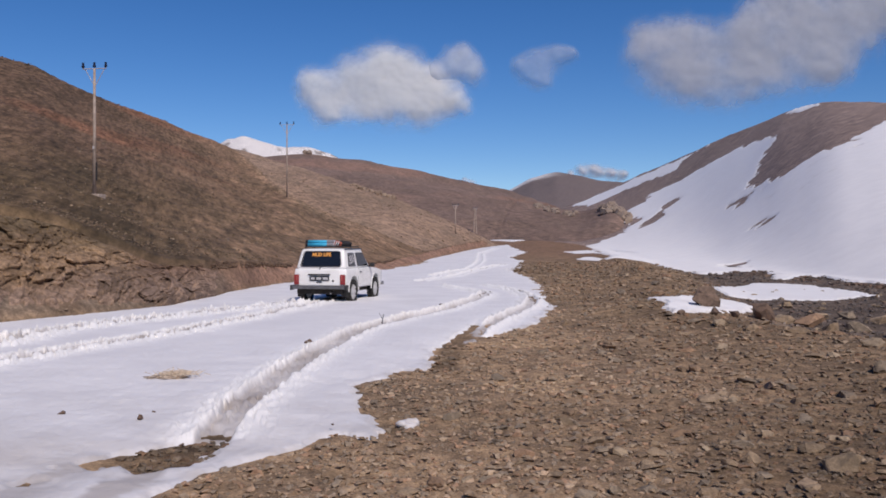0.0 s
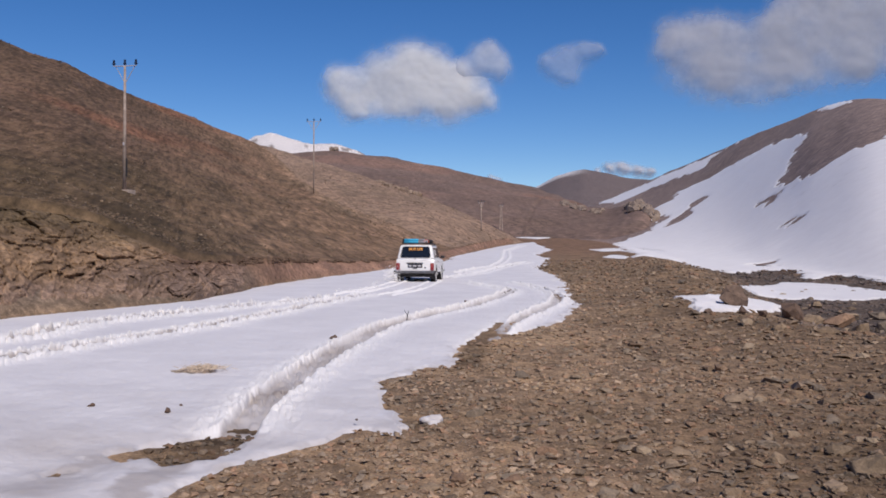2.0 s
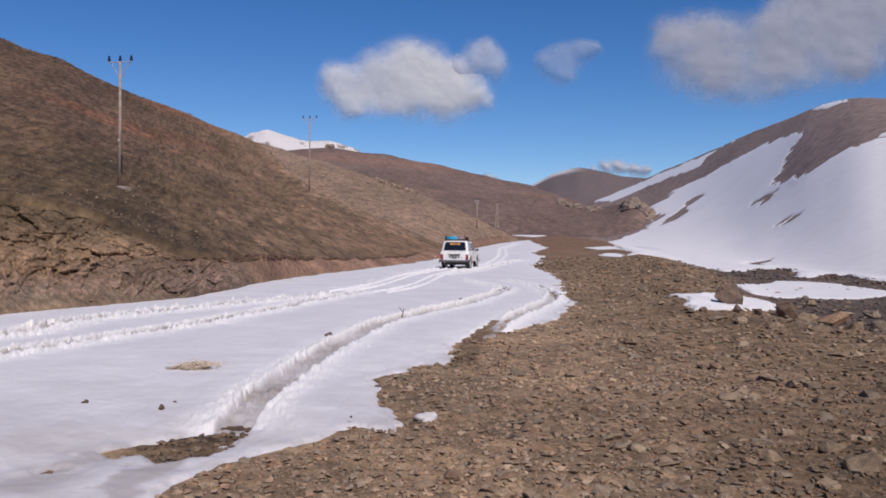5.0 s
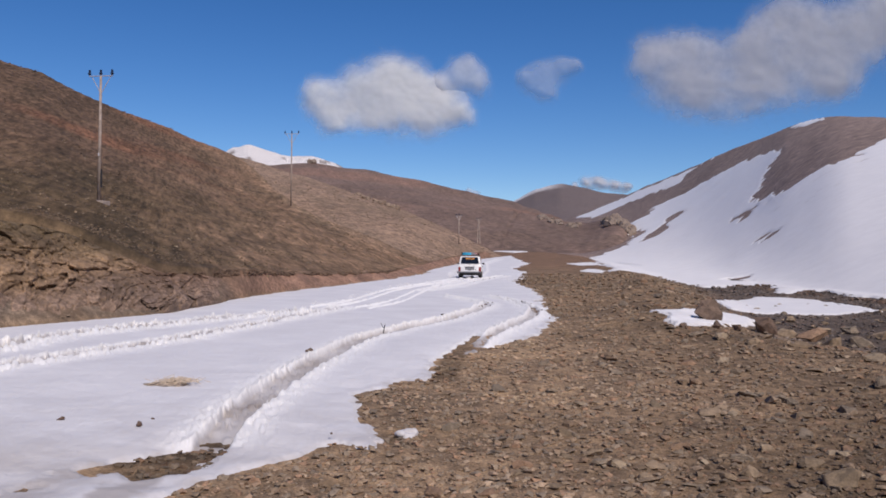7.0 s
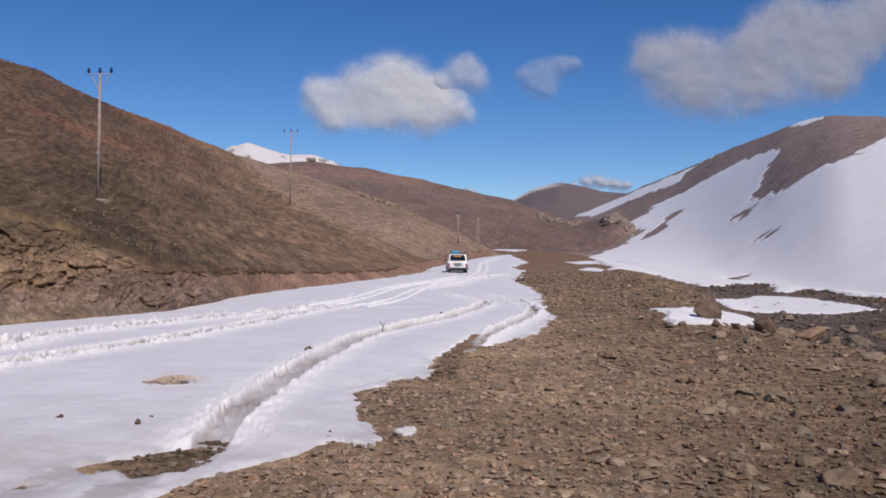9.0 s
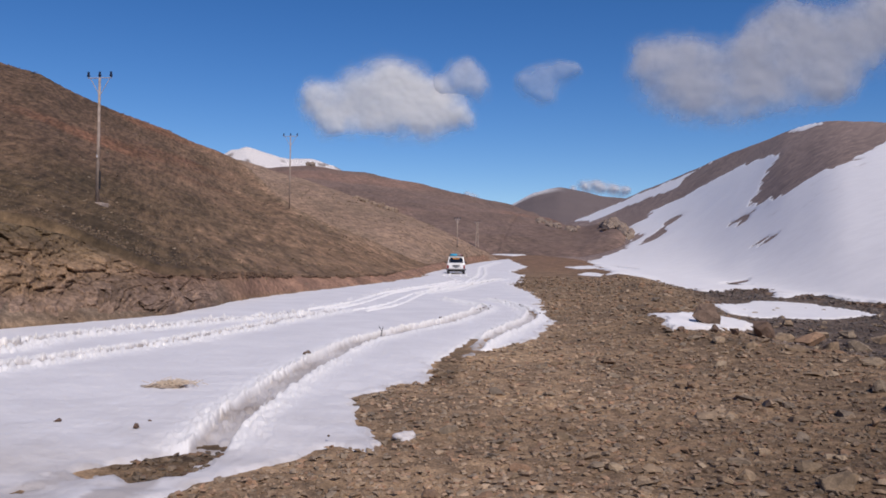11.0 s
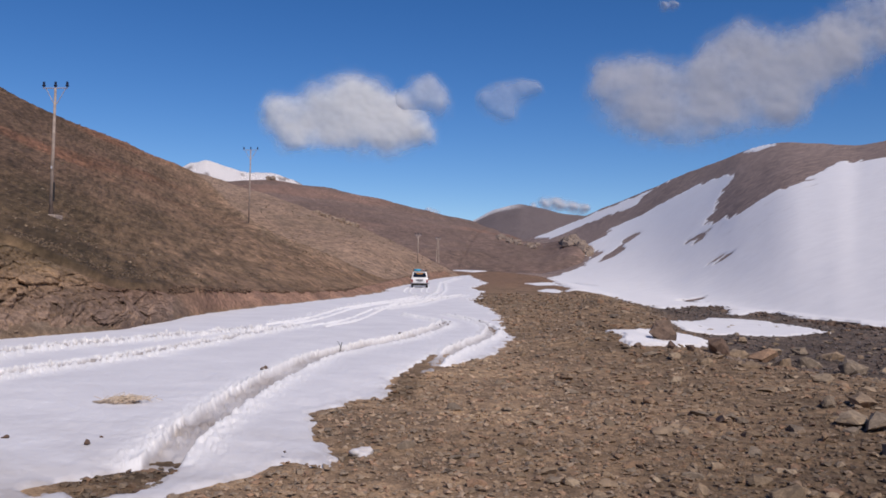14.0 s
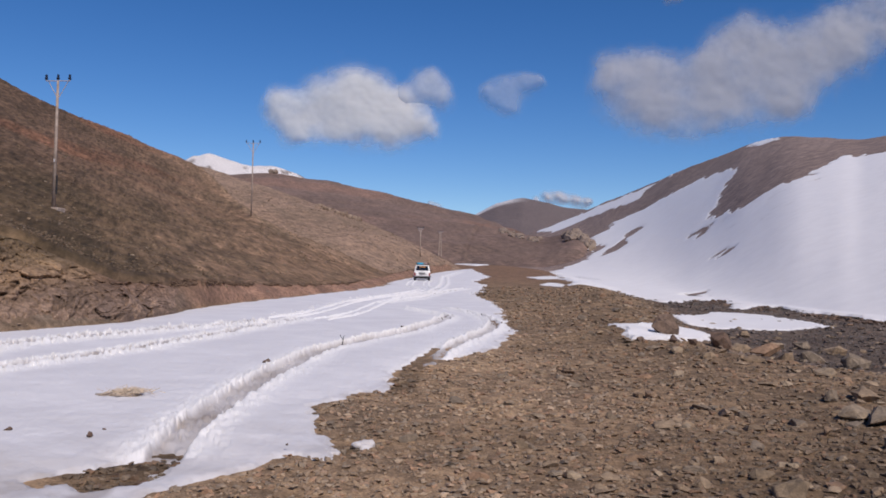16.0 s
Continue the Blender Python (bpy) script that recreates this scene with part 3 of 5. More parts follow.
    ridge = smooth(-110, -30, r - look_up(CREST_D[0], a) + 60 * fbm(x / 40, y / 40, 3, 58)) * smooth(3.4, 4.2, a) * smooth(8.4, 6.6, a)
    top = np.maximum(top * 0.6, ridge[:, None])
    # far hill: bluish haze is mixed into the ground colour
    col = col * (1 - k) + (tone(0.195, 0.165, 0.168) * (1 - top) + tone(0.7, 0.7, 0.74) * top) * k
    k = kinds["peak"][:, None]
    rock = smooth(0.24, 0.36, fbm(x / 45, y / 150, 4, 65))[:, None]
    col = col * (1 - k) + (tone(0.84, 0.84, 0.87) * (1 - rock) + tone(0.3, 0.27, 0.26) * rock) * k
    k = (kinds["bank"])[:, None]
    grey = smooth(0.2, -0.4, z - 0.7 + 1.2 * fbm(x / 2.3, y / 2.3, 3, 66))[:, None] * smooth(-13, -17, a)[:, None]
    ochre = smooth(-12, -17, a)[:, None]
    face = (tone(0.32, 0.205, 0.155) * (1 - ochre) + tone(0.20, 0.148, 0.112) * ochre) * (1 + 0.35 * m1)
    face = face * (1 - grey) + tone(0.23, 0.185, 0.15) * grey
    grassy = smooth(1.4, 2.3, z + 0.5 * m1[:, 0])[:, None] * ochre
    face = face * (1 - grassy) + tone(0.155, 0.119, 0.078) * (1 + 0.4 * m1) * grassy
    col = col * (1 - k) + face * k
    damp = smooth(-0.2, 0.05, outline(BARE_PATCH, x, y) + 0.05 * m1[:, 0])[:, None]
    damp = np.maximum(damp, smooth(0.5, 0.2, along(RUT_A, x, y)[0])[:, None])
    damp = np.maximum(damp, 0.75 * smooth(-0.12, 0.05, outline(CHANNEL, x, y) + 0.08 * m1[:, 0])[:, None])
    under = r - look_up(FOOT_R, a) + 2.5 * fbm(x / 4, y / 4, 3, 57)
    shore = smooth(-0.09 * r - 1.5, -0.05 * r - 0.5, under) * smooth(2.0, -0.5, under) * smooth(9, 10.5, a) * smooth(40, 30, a)
    damp = np.maximum(damp, 0.9 * shore[:, None] * (1 - kinds["right"][:, None]))
    damp = np.maximum(damp, 0.6 * np.exp(-(np.hypot(x + 0.5, y - 8.2) / 0.22) ** 2)[:, None])
    col = col * (1 - 0.5 * damp)
    return np.clip(col, 0.01, 0.95)


def build_ground():
    view = np.arange(-33.5, 33.51, 0.1)
    bearings = np.concatenate([np.arange(-180, -33.6, 2.5), view, np.arange(35, 180.1, 2.5)])
    ranges = np.concatenate([[0.0, 1.5, 3.0], np.exp(np.arange(math.log(4.2), math.log(60), 0.0085)), np.exp(np.arange(math.log(60), math.log(600), 0.0095)), np.exp(np.linspace(math.log(600), math.log(4200), 90))])
    x, y, quads = fan(bearings, ranges)
    z, kinds = land(x, y)
    return tagged(sheet("ground", np.c_[x, y, z], quads, SOIL, [("soil", soil_colours(x, y, z, kinds)), ("heath", np.maximum(kinds["slope"], kinds["back"]) * (1 - 0.5 * kinds["back"]))]), "stony brown valley floor rising into bare grassy hills", "ground", kind="structure")


# ---- snow ----

build_ground()


def furrow(points, x, y, seed, half, depth, lip, both, rubble):
    """A wheel rut pressed into the snow: sunk between two lumpy lips, the left one higher, with broken snow beside it."""
    d, side, run = along(points, x, y)
    d = d + 0.03 * fbm(run * 1.3, side + seed, 2, seed)
    r = np.hypot(x, y)
    gap, block = cracked(run * 6.5, d * 9 + side * 50, seed + 3)
    lumps = (0.62 + 0.45 * block) * (0.68 + 0.32 * smooth(0.0, 0.35, gap)) + 0.3 * grain(run * 1.1, side * 5.0, seed + 4)
    ends = smooth(0, 0.2, run)
    sunk = smooth(half + 0.03, half - 0.03, d)
    ridge = smooth(half - 0.02, half + 0.03, d) * np.exp(-(np.clip(d - half, 0, 9) / (0.09 + r * 0.002)) ** 2) * np.clip(lumps, 0, 1.5) * np.where(side < 0, 1.0, both)
    gap, block = cracked(x * 9.5, y * 5.5, seed + 5)
    loose = np.exp(-(d / (0.36 + 2.0 * rubble)) ** 4) * smooth(0.05, 0.3, gap) * block * smooth(-0.5, 0.0, fbm(run * 0.8, d, 2, seed + 8))
    # whitens the churned snow, the sun's brightness on the ridges included
    broken = np.clip(1.6 * ridge + 1.3 * loose * min(1, rubble * 12) + 0.75 * np.exp(-(d / (0.4 + 2.3 * rubble)) ** 4), 0, 1) * (1 - 0.95 * sunk)
    return (-depth * sunk + lip * np.clip(0.6 + r / 28, 0.6, 1.7) * ridge + rubble * loose) * ends, sunk * ends, broken * ends


def build_road_snow():
    x, y, quads = fan(np.arange(-40, 10.01, 0.07), np.exp(np.arange(math.log(3.6), math.log(190), 0.0078)))
    r = np.hypot(x, y)
    d = outline(ROAD_SNOW, x, y)
    d = np.minimum(d, 0.03 - outline(BARE_PATCH, x, y) + 0.16 * fbm(x / 0.3, y / 0.3, 4, 78))
    d = np.minimum(d, np.maximum(-outline(STREAK, x, y), 0.4 * fbm(x / 0.3, y / 0.22, 3, 70) - 0.04))
    ragged = (0.17 * fbm(x / 0.7, y / 0.7, 4, 71) + 0.13 * fbm(x / 0.16, y / 0.16, 3, 72)) * smooth(3, 9, r) * np.clip(r / 12, 0.6, 5)
    d = d + ragged
    d = np.minimum(d, 0.10 * fbm(x / 0.25, y / 0.25, 4, 70) + 0.03 - outline(CHANNEL, x, y))
    base = land(x, y)[0]
    flat = floor_height(x, y)
    thick = 0.055 * smooth(0.0, 0.9, d) + 0.03 * smooth(-0.01, 0.06, d)
    deep = smooth(0, 1.2, d)
    base = np.minimum(base, flat + 0.02)
    z = base * (1 - deep) + flat * deep + thick - 0.12 * smooth(0.0, -0.15, d)
    z = z + deep * (0.03 * fbm(x / 2.4, y / 2.4, 3, 73) + 0.016 * fbm(x / 0.45, y / 0.25, 3, 74) + 0.010 * ridged(x / 0.16, y / 0.12, 2, 75) * smooth(40, 12, r))
    dirt = 0.55 * smooth(0.20, 0.0, d) * (0.5 + fbm(x / 0.2, y / 0.2, 3, 76)) * smooth(60, 15, r)
    cut, brightened = np.zeros(x.shape), np.zeros(x.shape)
    for k, (line, half, depth, lip, both, rubble) in enumerate(((RUT_A, 0.17, 0.055, 0.08, 0.25, 0.05), (RUT_B, 0.15, 0.06, 0.07, 0.5, 0.05), (RUT_C, 0.16, 0.04, 0.05, 0.7, 0.12), (RUT_D, 0.16, 0.04, 0.035, 0.7, 0.085), (RUT_E, 0.22, 0.06, 0.07, 0.6, 0.05), (RUT_F, 0.22, 0.06, 0.07, 0.6, 0.05))):
        dz, sunk, broken = furrow(line, x, y, 80 + 9 * k, half, depth, lip, both, rubble)
        z, cut, brightened = z + dz * smooth(0.0, 0.25, d), np.maximum(cut, sunk), np.maximum(brightened, broken)
    dirt = np.maximum(dirt, cut * np.clip(0.62 + 0.5 * fbm(x / 0.5, y / 0.5, 3, 77), 0, 1) * smooth(45, 12, r) * 1.1)
    dirt = np.maximum(dirt, 0.6 * smooth(-0.12, 0.06, outline(DRAIN, x, y) + 0.2 * fbm(x / 0.2, y / 0.2, 4, 56)))
    dirt = np.maximum(dirt, 0.6 * smooth(-0.14, 0.06, outline(STREAK, x, y) + 0.25 * fbm(x / 0.22, y / 0.15, 4, 59)))
    dirt = np.maximum(dirt, 0.5 * smooth(12, 5.5, r) * (0.55 + fbm(x / 0.6, y / 0.4, 4, 79)))
    keep = d > -0.12
    dirt = dirt * (1 - 0.8 * brightened)
    quads, xyz, dirt, brightened = trimmed(keep, quads, np.c_[x, y, z], np.clip(dirt, 0, 1), brightened)
    tagged(sheet("road_snow", xyz, quads, SNOW, [("dirt", dirt), ("brightened", brightened)]), "old white snow lying over the track, cut by deep wheel ruts", "snow", kind="stuff")


def build_patch(name, label, lines, holes, bearings, ranges, thick, rag, soft_edge):
    x, y, quads = fan(bearings, ranges)
    r = np.hypot(x, y)
    d = np.max([outline(p, x, y) for p in lines], 0)
    for h in holes:
        d = np.minimum(d, -outline(h, x, y))
    d = np.minimum(d, 2.0 - 9 * land(x, y, False)[1]["back"])
    d = d + rag * (fbm(x / (rag * 5), y / (rag * 5), 4, 91) + 0.9 * fbm(x / rag, y / rag, 4, 92))
    z = land(x, y)[0] + thick * (2 * smooth(-soft_edge, soft_edge, d) - 1) + 0.6 * thick * fbm(x / (rag * 9), y / (rag * 9), 3, 93) * smooth(0, 3 * soft_edge, d)
    dirt = 0.3 * smooth(soft_edge * 1.5, 0, d) * (0.5 + fbm(x / 1.1, y / 1.1, 3, 94))
    quads, xyz, dirt = trimmed(d > -soft_edge * 1.3, quads, np.c_[x, y, z], np.clip(dirt, 0, 1))
    # an even 0.45 lightens all of these snow patches
    return tagged(sheet(name, xyz, quads, SNOW, [("dirt", dirt), ("brightened", np.full(len(dirt), 0.45))]), label, "snow", kind="stuff")


build_road_snow()
build_patch("slope_snow", "wide white snowfield covering the hillside above the stream", [SLOPE_SNOW, CREST_SNOW, SHOULDER_SNOW], [HOLE1, HOLE2, HOLE3, HOLE4, HOLE5, HOLE6, HOLE7], np.arange(8, 38, 0.08), np.exp(np.arange(math.log(44), math.log(520), 0.0065)), 0.14, 2.0, 0.4)
for outlines, label in (((PATCH1,), "thin snow patch beside a dark boulder"), ((PATCH2,), "flat snow patch on the wet stream bed"), ((PATCH3, PATCH4), "thin far strips of snow along the stream"), ((PATCH6,), "broken snow edge under the hillside")):
    px = [p[0] for o in outlines for p in o]
    py = [p[1] for o in outlines for p in o]
    rr, aa = np.hypot(px, py), np.degrees(np.arctan2(px, py))
    build_patch("snow_patch", label, list(outlines), [], np.arange(aa.min() - 0.5, aa.max() + 0.5, 0.06), np.exp(np.arange(math.log(rr.min() * 0.96), math.log(rr.max() * 1.04), 0.006)), 0.07, 0.35, 0.12)
build_patch("snow_patch", "far strip of snow across the valley floor", [PATCH5], [], np.arange(2, 7, 0.05), np.exp(np.arange(math.log(190), math.log(262), 0.004)), 0.2, 1.0, 0.4)


# ---- the broken rock face of the near bank ----
def build_rock_bank():
    bearings, steps = np.arange(-36, -12.9, 0.06), np.linspace(0.0, 1.05, 130)
    a, s = np.meshgrid(bearings, steps)
    quads = np.arange(a.size).reshape(a.shape)
    quads = np.stack([quads[:-1, :-1], quads[:-1, 1:], quads[1:, 1:], quads[1:, :-1]], -1).reshape(-1, 4)[:, ::-1]
    a, s = a.ravel(), s.ravel()
    rf, rb, zb = look_up(FOOT, a), look_up(TOP[0], a), look_up(TOP[1], a)
    r = rf + (rb - rf) * s
    z = zb * np.minimum(s, 1.0) ** 0.75
    run = np.radians(a) * 21
    tilt = run * 0.9 + z * 0.5
    wx, wz = 0.55 * fbm(run * 0.8, z, 4, 41), 0.45 * fbm(run * 0.8 + 9, z, 4, 42)
    gap, block = cracked(tilt * 0.62 + wx, (z - 0.25 * run) * 0.95 + wz, 43)
    gap2, block2 = cracked((tilt + wx) * 1.9, (z - 0.45 * run + wz) * 2.6, 44)
    gap3, block3 = cracked((tilt + wx) * 5.2, (z - 0.2 * run + wz) * 6.5, 39)
    gap4, block4 = cracked((run * 0.8 - z * 0.7 + wx) * 8.5, (z + 0.4 * run + wz) * 9.5, 37)
    out = 0.22 * (block - 0.4) + 0.26 * (block2 - 0.4) + 0.20 * block3 + 0.11 * block4 - 0.10 * smooth(0.10, 0.0, gap) - 0.10 * smooth(0.12, 0.0, gap2) - 0.07 * smooth(0.15, 0.0, gap3) + 0.32 * fbm(run / 1.4, z / 0.9, 5, 45) - 0.05
    fade = smooth(-13.2, -16.5, a + 1.5 * fbm(run, z, 2, 46)) * smooth(1.05, 0.8, s) * smooth(0.0, 0.12, s)
    back = r - (0.10 + out) * fade * 1.1 + 0.25 * (1 - fade)
    z = z + 0.10 * out * fade - 0.35 * (1 - fade) * smooth(0.0, 0.1, s)
    x, y = back * np.sin(np.radians(a)), back * np.cos(np.radians(a))
    z = z + floor_height(x, y) * (1 - np.minimum(s, 1)) - 0.05
    m = fbm(x / 1.3, z / 0.5, 4, 47)[:, None]
    ochre, grey = np.array((0.29, 0.205, 0.138))[None], np.array((0.29, 0.215, 0.172))[None]
    low = smooth(0.4, -0.5, z - 0.9 + 0.8 * fbm(run / 2, z, 3, 48))[:, None]
    rusty = smooth(-21.5, -17.5, a + 2 * fbm(run, z, 3, 38))[:, None]
    ochre = ochre * (1 - rusty) + np.array((0.31, 0.203, 0.147))[None] * rusty
    colour = (ochre * (1 - low) + grey * low) * (1 + 0.35 * m + 0.35 * (block3[:, None] - 0.5) + 0.3 * (block4[:, None] - 0.5))
    grassy = smooth(1.4, 2.3, z + 0.5 * m[:, 0])[:, None]
    colour = colour * (1 - grassy) + np.array((0.165, 0.126, 0.083))[None] * (1 + 0.4 * m) * grassy
    tagged(sheet("rock_bank", np.c_[x, y, z], quads, SOIL, [("soil", np.clip(colour, 0.02, 0.6))]), "cracked ochre and grey rock face of the bank beside the track", "rock bank", kind="structure")


build_rock_bank()


# ---- clouds ----
def build_cloud(label, lobes, white, thin, seed, away=3900.0):
    """A heap of rounded billows; lobes are (sideways, height, radius) in metres."""
    lobes = [(x, z, 1.1 * r) for x, z, r in lobes]
    lo = np.min([(x - 1.8 * r, z - 1.8 * r) for x, z, r in lobes], 0)
    hi = np.max([(x + 1.8 * r, z + 1.8 * r) for x, z, r in lobes], 0)
    n, m = 190, 120
    x, z = (v.ravel() for v in np.meshgrid(np.linspace(lo[0], hi[0], n), np.linspace(lo[1], hi[1], m)))
    wx, wz = x + 60 * fbm(x / 210, z / 210, 3, seed), z + 45 * fbm(x / 210, z / 210, 3, seed + 7)
    f = 1 - np.prod([1 - np.exp(-1.25 * (np.hypot(wx - cx, (wz - cz) * 1.15) / r) ** 2.0) for cx, cz, r in lobes], 0)
    relief = 80 * f + (17 * fbm(x / 210, z / 170, 4, seed + 5) + 2.5 * fbm(x / 60, z / 50, 3, seed + 6)) * smooth(0.1, 0.7, f)
    rim = smooth(0, 0.12, np.minimum.reduce([(x - lo[0]) / (hi[0] - lo[0]), (hi[0] - x) / (hi[0] - lo[0]), (z - lo[1]) / (hi[1] - lo[1]), (hi[1] - z) / (hi[1] - lo[1])]))
    density = f * rim
    i = np.arange(n * m).reshape(m, n)
    quads = np.stack([i[:-1, :-1], i[:-1, 1:], i[1:, 1:], i[1:, :-1]], -1).reshape(-1, 4)
    quads, xyz, density = trimmed(density > 0.002, quads, np.c_[x, away - relief, z], density)
    return tagged(sheet("cloud", xyz, quads, cloud_material("cloud_white", white, thin), [("cover", density)]), label, "cloud", "fair-weather clouds")


build_cloud("bright white heaped cloud with a flat base", [(-592, 731, 121), (-486, 705, 132), (-380, 771, 137), (-248, 810, 148), (-169, 744, 148), (-37, 705, 132), (68, 684, 89), (-327, 678, 121), (-513, 665, 95), (-222, 670, 121), (-89, 665, 105), (-592, 771, 79)], (0.97, 0.96, 0.96), 0.98, 3)
build_cloud("thin grey cloud puff trailing a larger cloud", [(29, 850, 105), (134, 824, 84), (-50, 810, 68), (81, 877, 68)], (0.88, 0.87, 0.89), 0.68, 53)
build_cloud("small thin wisp of grey cloud", [(465, 863, 89), (544, 903, 68), (452, 803, 79), (386, 850, 58), (597, 908, 47)], (0.80, 0.78, 0.80), 0.38, 13)
# this cloud's shaded look is put into a darker albedo
build_cloud("large soft grey cloud with ragged edges", [(941, 903, 158), (1100, 890, 198), (1232, 824, 185), (1417, 877, 211), (1629, 956, 224), (1761, 877, 158), (1840, 1062, 211), (2052, 1141, 185), (2290, 1273, 238), (1629, 1101, 158), (1470, 1009, 185)], (0.72, 0.7, 0.73), 0.88, 23)
build_cloud("low far cloud bank behind the hills", [(650, 343, 34), (705, 350, 40), (770, 350, 42), (830, 342, 36), (590, 336, 24)], (0.78, 0.75, 0.77), 0.85, 33)
build_cloud("tiny low cloud on the skyline", [(120, 318, 24), (150, 316, 22)], (0.78, 0.75, 0.77), 0.6, 63)
build_cloud("small torn wisp of white cloud", [(1192, 1326, 42), (1245, 1342, 37)], (0.7, 0.7, 0.74), 0.6, 43)


# ---- the car: a small white three-door off-roader ----
PAINT = plain("white_paint", (0.84, 0.84, 0.83), 0.28, 0, 0.5, 0.04, 3.0)
BLACK = plain("black_plastic", (0.03, 0.03, 0.032), 0.6, 0, 0.4, 0.2, 12.0)
RUBBER = plain("tyre_rubber", (0.035, 0.034, 0.033), 0.85, 0, 0.3, 0.3, 14.0, 0.004)
STEEL = plain("grey_steel", (0.42, 0.42, 0.43), 0.38, 0.9, 0.5, 0.15, 10.0)
RIM = plain("silver_wheel", (0.66, 0.66, 0.66), 0.4, 0.4, 0.5, 0.12, 10.0)
LAMP_RED = plain("red_lens", (0.27, 0.03, 0.035), 0.2, 0, 0.6, 0.1, 20.0)
LAMP_AMBER = plain("pale_red_lens", (0.42, 0.10, 0.09), 0.2, 0, 0.6, 0.1, 20.0)
TINT = plain("dark_glass", (0.012, 0.014, 0.018), 0.05, 0, 0.6, 0.05, 3.0)
ORANGE = plain("orange_lettering", (0.80, 0.36, 0.08), 0.5, 0, 0.3, 0.05, 20.0)
PLATE_DARK = plain("plate_dark", (0.02, 0.02, 0.024), 0.45, 0, 0.4, 0.1, 20.0)
PLATE_GREY = plain("plate_grey", (0.5, 0.5, 0.52), 0.45, 0, 0.4, 0.1, 20.0)
BLUE_MAT = plain("blue_foam", (0.05, 0.42, 0.66), 0.7, 0, 0.3, 0.1, 9.0)
BAG = plain("dark_cloth", (0.035, 0.033, 0.036), 0.9, 0, 0.2, 0.25, 9.0, 0.01)
RED_CLOTH = plain("red_cloth", (0.42, 0.12, 0.08), 0.9, 0, 0.2, 0.25, 9.0, 0.01)
PALE = plain("pale_sticker_and_reflection", (0.62, 0.60, 0.62), 0.5, 0, 0.3, 0.1, 20.0)
DULL = plain("dull_bumper", (0.16, 0.16, 0.17), 0.5, 0.5, 0.4, 0.2, 8.0)
# muddy near-black, which also stands for the shade under the tail
SUMP = plain("shaded_muddy_underbody", (0.045, 0.04, 0.036), 0.9, 0, 0.2, 0.3, 6.0)


def softened(ob, width=0.03, segments=3):
    m = ob.modifiers.new("rounding", "BEVEL")
    m.width, m.segments, m.limit_method, m.angle_limit = width, segments, "ANGLE", radians(30)
    for f in ob.data.polygons:
        f.use_smooth = True
    return ob


def slab(bm, side, x0, x1, inset=0.0):
    """A side outline of (y, z) drawn out from x0 to x1, its ends drawn in a little."""
    cy = sum(p[0] for p in side) / len(side)
    rows = []
    for x, k in ((x0, inset), (x0 + (x1 - x0) * 0.1, 0.0), (x1 - (x1 - x0) * 0.1, 0.0), (x1, inset)):
        rows.append([bm.verts.new((x, y - (k if y > cy else -k), z - (k * 0.4 if z > 0.9 else 0))) for y, z in side])
    for a, b in zip(rows, rows[1:]):
        for i in range(len(side)):
            j = (i + 1) % len(side)
            bm.faces.new((a[i], a[j], b[j], b[i]))
    bm.faces.new(rows[0][::-1])
    bm.faces.new(rows[-1])
    bmesh.ops.recalc_face_normals(bm, faces=bm.faces)
    return bm


def pane(bm, corners, thick):
    """A thin plate on its corners, standing proud along its normal."""
    c = [Vector(p) for p in corners]
    out = (c[1] - c[0]).cross(c[-1] - c[0]).normalized() * thick
    mid = sum(c, Vector()) / len(c)
    lo, hi = [bm.verts.new(p - out) for p in c], [bm.verts.new(p + out + (mid - p).normalized() * thick) for p in c]
    bm.faces.new(hi)
    bm.faces.new(lo[::-1])
    for i in range(len(c)):
        j = (i + 1) % len(c)
        bm.faces.new((lo[i], lo[j], hi[j], hi[i]))
    bmesh.ops.recalc_face_normals(bm, faces=bm.faces)
    return bm


def rounded(corners, radius):
    """The corners of a plate, each drawn out into a small arc."""
    c, line = [Vector(p) for p in corners], []
    for i, p in enumerate(c):
        a, b = p + (c[i - 1] - p).normalized() * radius, p + (c[(i + 1) % len(c)] - p).normalized() * radius
        line += [a.lerp(p, t).lerp(p.lerp(b, t), t) for t in (0, 0.25, 0.5, 0.75, 1)]
    return line


def arc(cy, cz, r, a0, a1, n=9):
    return [(cy + r * math.cos(radians(a0 + (a1 - a0) * i / n)), cz + r * math.sin(radians(a0 + (a1 - a0) * i / n))) for i in range(n + 1)]


